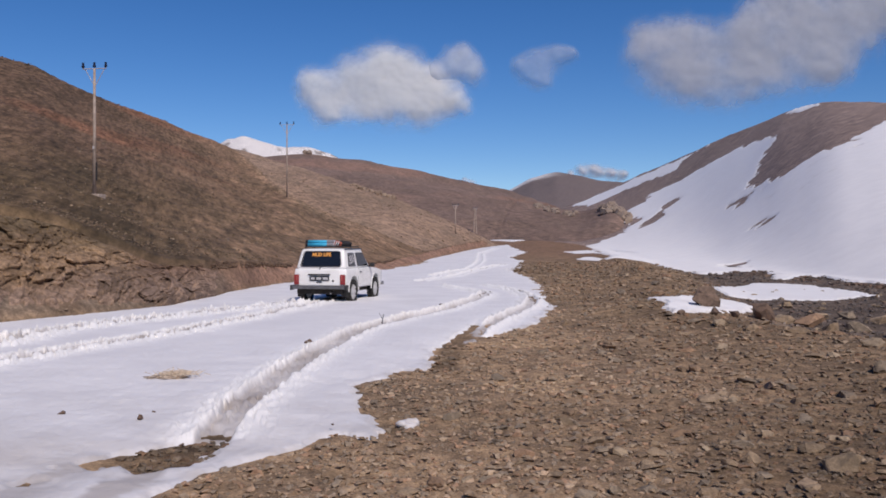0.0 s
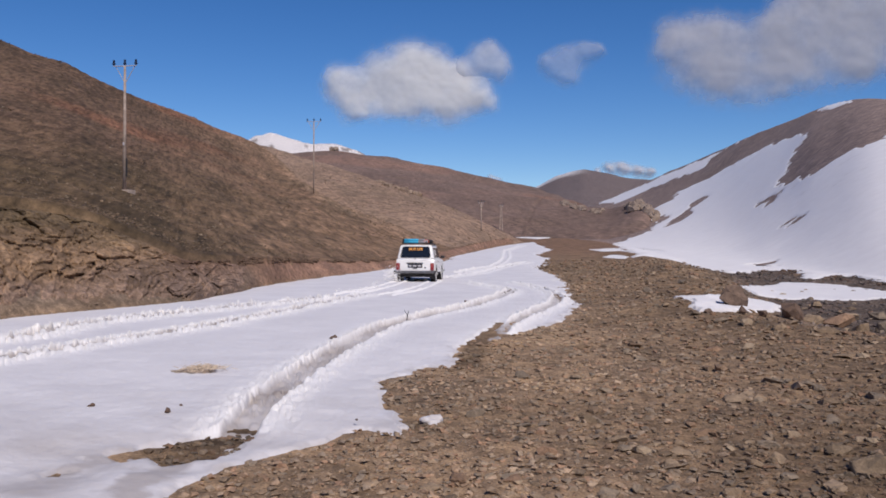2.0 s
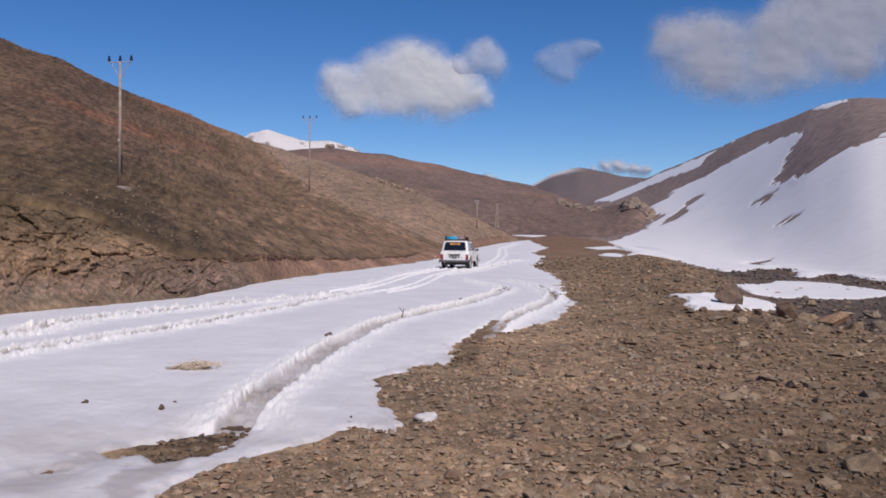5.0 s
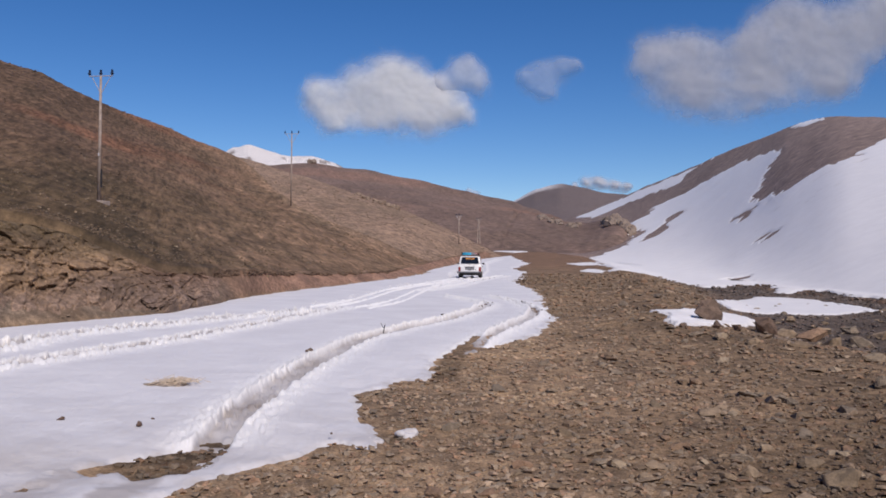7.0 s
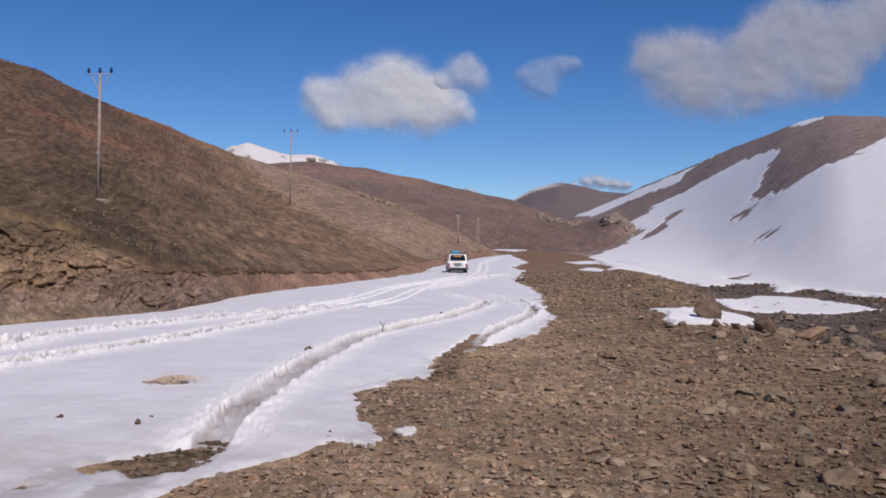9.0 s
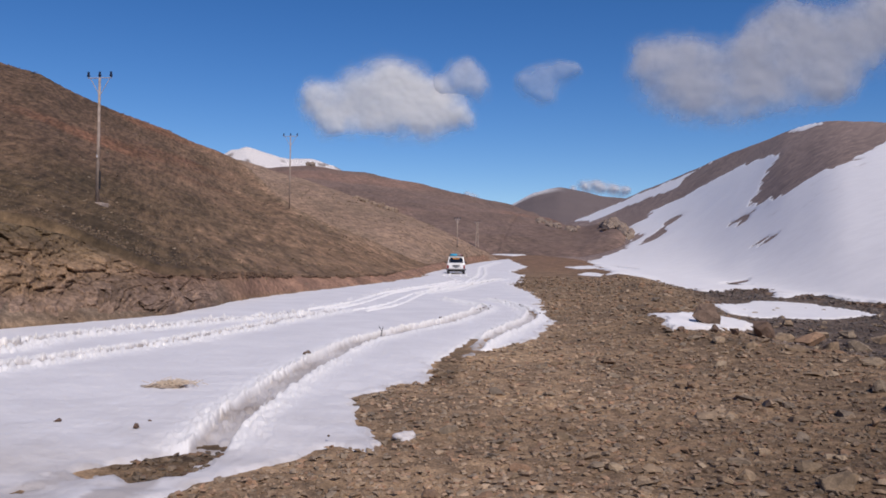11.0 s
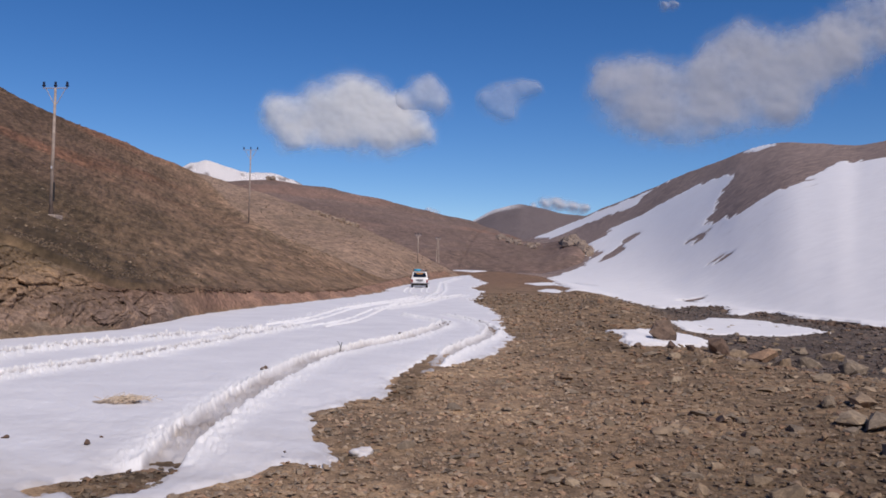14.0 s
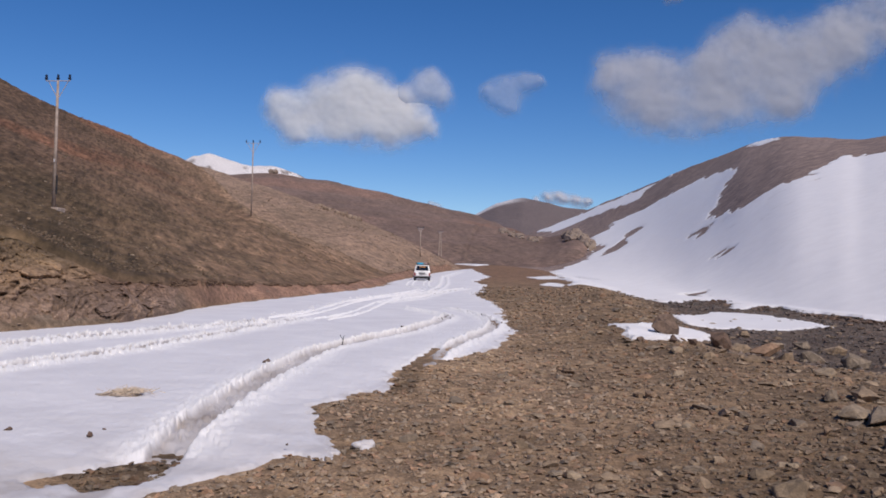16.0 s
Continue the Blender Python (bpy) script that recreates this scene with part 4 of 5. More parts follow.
def build_wheel(parent):
    bm = bmesh.new()
    ring = ((0.235, -0.09), (0.30, -0.105), (0.345, -0.09), (0.362, -0.05), (0.362, 0.05), (0.345, 0.09), (0.30, 0.105), (0.235, 0.09))
    vs = [[bm.verts.new((x, r * math.cos(a), r * math.sin(a))) for r, x in ring] for a in (2 * math.pi * k / 36 for k in range(36))]
    for k in range(36):
        for i in range(len(ring)):
            j = (i + 1) % len(ring)
            bm.faces.new((vs[k][i], vs[k][j], vs[(k + 1) % 36][j], vs[(k + 1) % 36][i]))
    for k in range(26):
        for x in (-0.055, 0.055):
            m = Matrix.Rotation(2 * math.pi * (k + (0.5 if x > 0 else 0)) / 26, 4, "X") @ Matrix.Translation((x, 0, 0.366)) @ Matrix.Diagonal((0.085, 0.045, 0.024, 1))
            bmesh.ops.create_cube(bm, size=1, matrix=m)
    bmesh.ops.recalc_face_normals(bm, faces=bm.faces)
    tyre = part("wheel", bm, RUBBER, parent, "chunky black off-road tyre", True)
    bm = bmesh.new()
    rod(bm, (-0.085, 0, 0), (0.07, 0, 0), 0.237, 0.237, 28)
    for k in range(8):
        m = Matrix.Rotation(2 * math.pi * k / 8, 4, "X") @ Matrix.Translation((0.078, 0, 0.14)) @ Matrix.Diagonal((0.03, 0.06, 0.17, 1))
        bmesh.ops.create_cube(bm, size=1, matrix=m)
    rod(bm, (0.06, 0, 0), (0.1, 0, 0), 0.07, 0.05, 16)
    part("rim", bm, RIM, tyre, "silver steel rim")
    return tyre


def build_car():
    car = thing("off_road_car", "small white three-door off-road car with loaded roof rack", "car")
    side = [(-1.84, 0.50), (-1.87, 0.62), (-1.85, 0.95), (-1.80, 1.10), (0.58, 1.10), (1.20, 1.06), (1.72, 0.99), (1.82, 0.90), (1.84, 0.56), (1.72, 0.48)]
    side += arc(1.1, 0.42, 0.45, 8, 172) + arc(-1.1, 0.42, 0.45, 8, 172)
    bm = slab(bmesh.new(), side, -0.83, 0.83, 0.03)
    softened(part("body", bm, PAINT, car, "glossy white lower body with flared wheel arches"), 0.03)
    bm = bmesh.new()
    low = [(-0.80, -1.80, 1.09), (0.80, -1.80, 1.09), (0.80, 0.62, 1.09), (-0.80, 0.62, 1.09)]
    high = [(-0.69, -1.60, 1.69), (0.69, -1.60, 1.69), (0.69, -0.02, 1.70), (-0.69, -0.02, 1.70)]
    a, b = [bm.verts.new(p) for p in low], [bm.verts.new(p) for p in high]
    bm.faces.new(b)
    bm.faces.new(a[::-1])
    for i in range(4):
        bm.faces.new((a[i], a[(i + 1) % 4], b[(i + 1) % 4], b[i]))
    softened(part("cabin", bm, PAINT, car, "white roof and window pillars"), 0.085, 4)

    def on(f, g):
        """A place on the cabin: f across from -1 to 1 on the rear face, g up from the belt to the roof."""
        return Vector((f * (0.80 - 0.11 * g), -1.80 + 0.20 * g, 1.09 + 0.60 * g))
    glass = part("rear_window", pane(bmesh.new(), rounded([on(-0.82, 0.13), on(0.82, 0.13), on(0.80, 0.86), on(-0.80, 0.86)], 0.07), 0.012), TINT, car, "dark tinted rear window")
    seal = bmesh.new()
    rim = [p + Vector((0, -0.006, 0)) for p in rounded([on(-0.835, 0.115), on(0.835, 0.115), on(0.815, 0.875), on(-0.815, 0.875)], 0.08)]
    for i in range(len(rim)):
        rod(seal, rim[i], rim[(i + 1) % len(rim)], 0.012, sides=6)
    part("window_seal", seal, BLACK, glass, "black rubber window seal")
    text = bpy.data.curves.new("lettering", "FONT")
    text.body, text.size, text.extrude, text.align_x, text.offset = "MUD LIFE", 0.155, 0.002, "CENTER", 0.006
    flat = new("lettering_line", text)
    me = bpy.data.meshes.new_from_object(flat)
    bpy.data.objects.remove(flat)
    me.materials.clear()
    me.materials.append(ORANGE)
    words = tagged(new("lettering", me), "orange lettering across the window")
    words.parent = glass
    spot = on(0, 0.63)
    words.matrix_local = Matrix.Translation(spot + Vector((0, -0.026, 0))) @ Euler((radians(71.5), 0, 0)).to_matrix().to_4x4() @ Matrix.Diagonal((0.92, 1, 1, 1))
    bm = bmesh.new()
    box(bm, 0.44, 0.56, -1.815, -1.79, 1.135, 1.15)
    part("window_sticker", bm, PALE, glass)
    bm = rod(bmesh.new(), (-0.02, -1.83, 1.08), (0.06, -1.80, 1.2), 0.012, 0.008, 8)
    part("wiper", bm, BLACK, car)
    # tailgate pressing and its fittings
    bm = pane(bmesh.new(), [(-0.66, -1.872, 0.60), (0.66, -1.872, 0.60), (0.64, -1.845, 1.05), (-0.64, -1.845, 1.05)], 0.006)
    gate = part("tailgate", bm, PAINT, car)
    part("grip", box(bmesh.new(), -0.36, 0.34, -1.90, -1.86, 0.90, 0.94, 0.008), BLACK, gate, "black plate lamp rail")
    plate = part("licence_plate", box(bmesh.new(), -0.31, 0.31, -1.895, -1.868, 0.735, 0.875, 0.004), PLATE_DARK, car, "dark plate with pale unreadable bars")
    for x0, x1 in ((-0.27, -0.15), (-0.09, 0.06), (0.12, 0.27)):
        part("bar", box(bmesh.new(), x0, x1, -1.899, -1.893, 0.77, 0.84), PLATE_GREY, plate)
    part("latch", box(bmesh.new(), -0.09, 0.08, -1.895, -1.868, 0.68, 0.715, 0.006), BLACK, car)
    part("fuel_flap", box(bmesh.new(), 0.40, 0.46, -1.88, -1.86, 0.70, 0.76, 0.008), BLACK, car)
    for s in (-1, 1):
        lamp = part("tail_lamp", box(bmesh.new(), min(s * 0.66, s * 0.815), max(s * 0.66, s * 0.815), -1.895, -1.82, 0.62, 0.92, 0.012), LAMP_RED, car, "tall red tail lamp")
        part("indicator", box(bmesh.new(), min(s * 0.70, s * 0.74), max(s * 0.70, s * 0.74), -1.902, -1.89, 0.74, 0.90, 0.004), LAMP_AMBER, lamp)
        part("head_lamp", rod(bmesh.new(), (s * 0.58, 1.80, 0.80), (s * 0.58, 1.86, 0.80), 0.1, 0.09, 16), PALE, car)
        # side glass: the quarter pane with its reflection painted as pale bars, and the door's pane
        def flank(y, g, s=s):
            return Vector((s * (0.80 - 0.11 * g), y, 1.09 + 0.60 * g))
        q = [flank(-1.50, 0.10), flank(-0.78, 0.10), flank(-0.82, 0.80), flank(-1.38, 0.80)]
        d = [flank(-0.66, 0.08), flank(0.42, 0.08), flank(0.02, 0.80), flank(-0.70, 0.80)]
        if s < 0:
            q, d = q[::-1], d[::-1]
        quarter = part("side_window", pane(bmesh.new(), rounded(q, 0.06), 0.01), TINT, car, "dark rear side window with pale painted reflections")
        for k in range(12):
            y, g = -1.36 + 0.048 * k, 0.2 + 0.42 * ((k * 37) % 10) / 10
            part("reflection_bar", pane(bmesh.new(), [flank(y, g) + Vector((s * 0.012, 0, 0)), flank(y + 0.06, g) + Vector((s * 0.012, 0, 0)), flank(y + 0.06, g + 0.13) + Vector((s * 0.012, 0, 0)), flank(y, g + 0.13) + Vector((s * 0.012, 0, 0))], 0.003), PALE, quarter)
        part("door_window", pane(bmesh.new(), rounded(d, 0.05), 0.01), TINT, car, "dark door window")
        dc = [(s * 0.832, -0.64, 0.52), (s * 0.832, 0.50, 0.52), (s * 0.832, 0.56, 1.05), (s * 0.832, -0.70, 1.05)]
        door = part("door", pane(bmesh.new(), dc if s > 0 else dc[::-1], 0.006), PAINT, car)
        part("handle", box(bmesh.new(), min(s * 0.835, s * 0.86), max(s * 0.835, s * 0.86), -0.56, -0.42, 0.95, 0.98, 0.006), BLACK, door)
        mirror = part("mirror", box(bmesh.new(), min(s * 0.84, s * 1.02), max(s * 0.84, s * 1.02), 0.36, 0.44, 1.10, 1.22, 0.02), BLACK, car, "black door mirror")
        part("stalk", rod(bmesh.new(), (s * 0.78, 0.42, 1.12), (s * 0.9, 0.40, 1.14), 0.015), BLACK, mirror)
        for y0, y1, z0, z1 in ((-0.672, -0.66, 0.50, 1.07), (0.515, 0.527, 0.50, 1.07), (-0.66, 0.52, 0.497, 0.508)):
            part("door_gap", box(bmesh.new(), min(s * 0.826, s * 0.834), max(s * 0.826, s * 0.834), y0, y1, z0, z1), BLACK, door)
        for y in (-1.1, 1.1):
            flare = bmesh.new()
            ring = arc(y, 0.42, 0.462, -4, 184, 14)
            for p, q2 in zip(ring, ring[1:]):
                rod(flare, (s * 0.822, *p), (s * 0.822, *q2), 0.022, sides=6)
            part("wheel_arch", flare, PAINT, car, "rolled white wheel arch lip", True)
        # added black flap that hides the blue sky-lit snow under the car
        part("gap_flap", box(bmesh.new(), min(s * 0.60, s * 0.82), max(s * 0.60, s * 0.82), -1.60, -1.58, 0.24, 0.52), BLACK, car)
        part("drip_rail", rod(bmesh.new(), (s * 0.70, -1.58, 1.68), (s * 0.70, -0.02, 1.69), 0.014, sides=6), BLACK, car)
    part("windscreen", pane(bmesh.new(), [(0.70, 0.585, 1.15), (-0.70, 0.585, 1.15), (-0.62, 0.06, 1.64), (0.62, 0.06, 1.64)], 0.012), TINT, car)
    bumper = part("bumper", box(bmesh.new(), -0.86, 0.86, -2.0, -1.86, 0.49, 0.59, 0.02), DULL, car, "dull steel rear bumper with black ends")
    for s in (-1, 1):
        part("end_cap", box(bmesh.new(), min(s * 0.84, s * 0.90), max(s * 0.84, s * 0.90), -2.01, -1.78, 0.46, 0.61, 0.015), BLACK, bumper)
    part("bumper", box(bmesh.new(), -0.86, 0.86, 1.84, 1.96, 0.46, 0.58, 0.02), STEEL, car)
    part("underbody", box(bmesh.new(), -0.60, 0.60, -1.78, 1.70, 0.34, 0.56, 0.03), SUMP, car, "dark muddy underbody")
    # the shadow below the bumper is put into this panel's dark colour
    part("shaded_valance", box(bmesh.new(), -0.74, 0.74, -1.84, -1.78, 0.33, 0.52, 0.02), SUMP, car)
    part("axle", rod(bmesh.new(), (-0.62, -1.1, 0.36), (0.62, -1.1, 0.36), 0.05), SUMP, car)
    part("exhaust", rod(bmesh.new(), (0.38, -1.95, 0.36), (0.36, -1.2, 0.38), 0.025), STEEL, car)
    # roof rack and its load
    rack = part("roof_rack", rod(bmesh.new(), (-0.60, -1.50, 1.75), (0.60, -1.50, 1.75), 0.016), BLACK, car, "black tube roof rack")
    for y in (-1.1, -0.7, -0.3, -0.05):
        part("crossbar", rod(bmesh.new(), (-0.60, y, 1.75), (0.60, y, 1.75), 0.014), BLACK, rack)
    for s in (-1, 1):
        part("rail", rod(bmesh.new(), (s * 0.60, -1.50, 1.75), (s * 0.60, -0.02, 1.75), 0.018), BLACK, rack)
        for y in (-1.45, -0.75, -0.05):
            part("foot", rod(bmesh.new(), (s * 0.63, y, 1.66), (s * 0.60, y, 1.75), 0.014), BLACK, rack)
    for y, z in ((-1.42, 1.815), (-1.40, 1.905)):
        roll = part("bed_roll", rod(bmesh.new(), (-0.55, y, z), (0.20, y, z), 0.05, 0.05, 18), BLUE_MAT, car, "rolled bright blue foam mat", True)
        part("roll_cover", rod(bmesh.new(), (0.08, y, z), (0.36, y, z), 0.053, 0.05, 18), plain("grey_cover", (0.25, 0.25, 0.27), 0.8), roll)
        part("end_strap", rod(bmesh.new(), (-0.62, y, z), (-0.545, y, z), 0.054, 0.054, 18), BAG, roll)
    bm = bmesh.new()
    bmesh.ops.create_icosphere(bm, subdivisions=3, radius=1, matrix=Matrix.Translation((0.42, -1.0, 1.84)) @ Matrix.Diagonal((0.24, 0.5, 0.1, 1)))
    for v in bm.verts:
        v.co += v.normal * 0.04 * noise.noise(v.co * 6)
    part("duffel_bag", bm, BAG, car, "dark lumpy duffel bag", True)
    bm = bmesh.new()
    bmesh.ops.create_icosphere(bm, subdivisions=3, radius=1, matrix=Matrix.Translation((0.40, -1.40, 1.85)) @ Matrix.Diagonal((0.14, 0.1, 0.09, 1)))
    for v in bm.verts:
        v.co += v.normal * 0.035 * noise.noise(v.co * 8)
    bundle = part("cloth_bundle", bm, RED_CLOTH, car, "folded red and white patterned cloth", True)
    for k in range(3):
        part("stripe", rod(bmesh.new(), (0.32 + 0.07 * k, -1.525, 1.80), (0.36 + 0.07 * k, -1.51, 1.92), 0.014), PALE, bundle)
    wheels = []
    for x, y in ((-0.73, -1.1), (0.73, -1.1), (-0.73, 1.1), (0.73, 1.1)):
        w = build_wheel(car)
        wheels.append((w, x, y))
    return car, wheels


car, wheels = build_car()
car.scale.z = 1.01  # lifted on taller springs


POLES = [
    (-24.6, 58.8, 9.0, "tall concrete power pole with three dark insulators on the hillside", True, False),
    (-23.0, 122.8, 10.8, "concrete power pole with three dark insulators on the hillside", False, False),
    (9.0, 232.7, 7.0, "far twin-legged power pole beside the spur", False, True),
    (2.3, 154.1, 5.3, "far thin power pole beside the spur", False, False),
]
BOULDERS = [(7.57, 24.07, 1.2, 1.0), (8.97, 23.35, 0.84, 1.26), (5.59, 19.56, 0.24, 1.01), (7.14, 22.02, 0.38, 0.88), (7.89, 22.55, 0.35, 0.97)]
SLABS = [
    (5.24, 19.26, 0.39, 0.87), (5.53, 18.29, 0.43, 0.75), (5.91, 17.75, 0.55, 0.73), (6.27, 16.94, 0.40, 0.75), (9.69, 23.77, 0.74, 0.97),
    (7.02, 16.54, 0.64, 0.71), (11.94, 26.23, 0.70, 0.95), (12.74, 26.23, 0.82, 0.97), (12.92, 24.55, 0.96, 0.97), (11.53, 20.84, 0.98, 0.97),
    (4.91, 20.93, 0.42, 0.87), (5.82, 27.17, 0.47, 0.88), (7.90, 30.99, 0.58, 0.81), (11.49, 42.77, 0.67, 0.97), (11.86, 49.80, 0.70, 0.99),
    (13.80, 62.42, 0.88, 0.90), (8.36, 28.94, 0.50, 0.88), (2.90, 14.46, 0.41, 0.63), (4.05, 10.32, 0.34, 0.77), (4.31, 10.32, 0.27, 0.85),
    (3.16, 6.59, 0.41, 0.85), (1.49, 7.07, 0.26, 0.94), (1.36, 7.10, 0.20, 0.90), (6.10, 11.59, 0.33, 1.60), (5.94, 13.36, 0.42, 0.56),
    (3.57, 11.81, 0.37, 0.73), (3.07, 9.51, 0.45, 0.50), (2.52, 6.81, 0.18, 1.60), (10.47, 23.89, 1.30, 0.78), (10.32, 22.18, 1.04, 0.81),
    (11.21, 22.45, 0.77, 0.95), (1.26, 6.06, 0.21, 1.03), (1.66, 6.67, 0.26, 0.71), (3.94, 10.84, 0.37, 0.50), (4.81, 9.24, 0.29, 1.05),
    (4.07, 9.44, 0.37, 0.50), (7.57, 14.67, 0.46, 1.05), (4.11, 14.07, 0.40, 0.72), (0.49, 7.53, 0.20, 0.66), (12.92, 31.18, 0.73, 0.97),
    (2.53, 9.94, 0.26, 0.57), (4.82, 9.94, 0.34, 0.66), (5.71, 10.32, 0.72, 0.90), (5.84, 9.94, 0.62, 1.01), (6.64, 11.70, 0.55, 0.97),
    (5.08, 8.37, 0.39, 1.08), (1.94, 14.22, 0.29, 0.74), (4.49, 12.83, 0.34, 0.66), (1.52, 9.94, 0.20, 0.62), (2.18, 8.11, 0.19, 0.75),
    (3.07, 7.87, 0.21, 0.76),
]
# ---- power line ----
CONCRETE = plain("weathered_concrete", (0.40, 0.325, 0.275), 0.9, 0, 0.2, 0.2, 2.0, 0.01)
GALVANISED = plain("galvanised_arm", (0.50, 0.47, 0.47), 0.6, 0.2, 0.3, 0.15, 4.0)
INSULATOR = plain("dark_blue_insulator", (0.012, 0.02, 0.05), 0.35, 0, 0.5, 0.1, 6.0)


def build_pole(x, y, tall, label, plinth=True, twin=False):
    pole = thing("power_pole", label, "power pole", "power line poles", (x, y, height(x, y) - 0.1), -8)
    k = tall / 10.0
    if twin:
        for s in (-1, 1):
            part("leg", rod(bmesh.new(), (s * 0.55 * k, 0, 0), (s * 0.12, 0, tall), 0.15, 0.11, 10), CONCRETE, pole)
        for g in (0.3, 0.6):
            w = 0.55 * k * (1 - g) + 0.12 * g
            part("tie", rod(bmesh.new(), (-w, 0, tall * g), (w, 0, tall * g), 0.07, sides=8), CONCRETE, pole)
    else:
        part("shaft", rod(bmesh.new(), (0, 0, 0), (0, 0, tall), 0.135 if plinth else 0.11, 0.08, 14), CONCRETE, pole, "tapered grey concrete shaft", True)
    part("crossarm", box(bmesh.new(), -1.0 * k, 1.0 * k, -0.03, 0.03, tall - 0.03, tall + 0.03, 0.01), GALVANISED, pole)
    for s in (-1, 1):
        part("brace", rod(bmesh.new(), (s * 0.08, 0.05, tall - 1.25 * k), (s * 0.80 * k, 0.05, tall - 0.03), 0.028, sides=6), GALVANISED, pole)
    for s in (-1, 0, 1):
        pin = part("insulator", rod(bmesh.new(), (s * 0.95 * k, 0, tall + 0.08), (s * 0.95 * k, 0, tall + 0.44), 0.085, 0.075, 12), INSULATOR, pole, "dark blue insulator")
        part("pin", rod(bmesh.new(), (s * 0.95 * k, 0, tall), (s * 0.95 * k, 0, tall + 0.1), 0.03, sides=6), GALVANISED, pin)
        part("shed", rod(bmesh.new(), (s * 0.95 * k, 0, tall + 0.16), (s * 0.95 * k, 0, tall + 0.22), 0.13, 0.1, 12), INSULATOR, pin)
    if plinth:
        part("plinth", box(bmesh.new(), -0.6, 0.6, -0.5, 0.5, -0.5, 0.14, 0.05), CONCRETE, pole, "pale concrete footing")
        part("tag", box(bmesh.new(), -0.05, 0.05, -0.145, -0.12, tall * 0.37, tall * 0.37 + 0.2), PALE, pole)
        part("cable_box", box(bmesh.new(), 0.12, 0.20, -0.07, 0.07, 1.1, 2.4, 0.02), BLACK, pole)
    return pole


for px, py, tall, label, plinth, twin in POLES:
    build_pole(px, py, tall, label, plinth, twin)


# ---- stones ----
def broken_stone(seed, flat=0.6, points=15, worn=0):
    """An angular lump of stone, about one metre across."""
    rnd = random.Random(seed)
    bm = bmesh.new()
    for _ in range(points):
        a, b = rnd.uniform(0, 2 * math.pi), rnd.uniform(-0.9, 1)
        k = rnd.uniform(0.75, 1.0) * 0.5
        c = math.sqrt(1 - b * b)
        bm.verts.new((k * c * math.cos(a), k * c * math.sin(a) * rnd.uniform(0.7, 1), k * b * flat))
    out = bmesh.ops.convex_hull(bm, input=bm.verts)
    bmesh.ops.delete(bm, geom=[g for g in out["geom_interior"] if isinstance(g, bmesh.types.BMVert)], context="VERTS")
    if worn:
        bmesh.ops.subdivide_edges(bm, edges=bm.edges, cuts=worn, use_grid_fill=True)
        bmesh.ops.triangulate(bm, faces=bm.faces)
        for v in bm.verts:
            q = v.co * 4.0 + Vector((seed * 3.7, 0, 0))
            v.co *= 1 + 0.13 * noise.noise(q) + 0.07 * noise.noise(q * 2.7)
            v.co.z += 0.03 * flat * round(4 * noise.noise(q * 0.6)) / 2
    bmesh.ops.recalc_face_normals(bm, faces=bm.faces)
    me = bpy.data.meshes.new("stone")
    bm.to_mesh(me)
    bm.free()
    return me


STONE_SHAPES = [broken_stone(k, 0.38 + 0.08 * (k % 5), 13 + k % 5, 2) for k in range(16)]
for me in STONE_SHAPES:
    me.materials.append(STONE)
DARK_SHAPES = [broken_stone(100 + k, 0.8, 18, 3) for k in range(5)]
for me in DARK_SHAPES:
    me.materials.append(ROCK)

CRAG_SHAPES = [broken_stone(200 + k, 0.95, 22, 3) for k in range(5)]
for me in CRAG_SHAPES:
    me.materials.append(CRAG)
PALE_SHAPES = [broken_stone(220 + k, 1.0, 20, 2) for k in range(5)]
for me in PALE_SHAPES:
    me.materials.append(PALE_CRAG)


def lay(name, me, x, y, size, label, category, group, turn=None, tall=1.0, sink=0.3):
    ob = new(name, me)
    rnd = random.Random(int(x * 1000) ^ int(y * 777))
    t = rnd.uniform(0, 360) if turn is None else turn
    low = -min(v.co.z for v in me.vertices) * size * tall
    ob.matrix_world = pose(x, y, height(x, y) + low * (1 - 2 * sink), rnd.uniform(-14, 14), rnd.uniform(-14, 14), t) @ Matrix.Diagonal((size, size * rnd.uniform(0.7, 1), size * tall, 1))
    return tagged(ob, label, category, group)


# the two dark boulders by the stream and the large stones that stand out
for k, (x, y, size, tall) in enumerate(BOULDERS):
    lay("boulder", DARK_SHAPES[k % 5], x, y, size, "dark brown angular boulder at the edge of the stream bed", "boulder", "boulders by the stream", 30 + 70 * k, tall, 0.12)
for k, (x, y, size, tall) in enumerate(SLABS):
    lay("stone", STONE_SHAPES[k % 16], x, y, size, "large angular brown stone lying on the gravel", "stone", "large stones", None, tall, 0.2)
rnd = random.Random(4)
count = 0
while count < 320:
    a, r = rnd.uniform(-8, 33), 5.0 * (48 / 5.0) ** rnd.random()
    x, y = r * math.sin(radians(a)), r * math.cos(radians(a))
    inside = float(outline(ROAD_SNOW, np.array([x]), np.array([y]))[0])
    if inside > -0.12 or rnd.random() > 0.35 + 0.65 * smooth(0.0, 6.0, np.array(x + 1.5)):
        continue
    size = 0.09 + 0.16 * rnd.random() ** 2.2 + 0.006 * r
    lay("stone", STONE_SHAPES[rnd.randrange(16)], x, y, size, "small angular brown stone lying on the gravel", "stone", "loose stones", None, rnd.uniform(0.6, 1.0), 0.25)
    count += 1


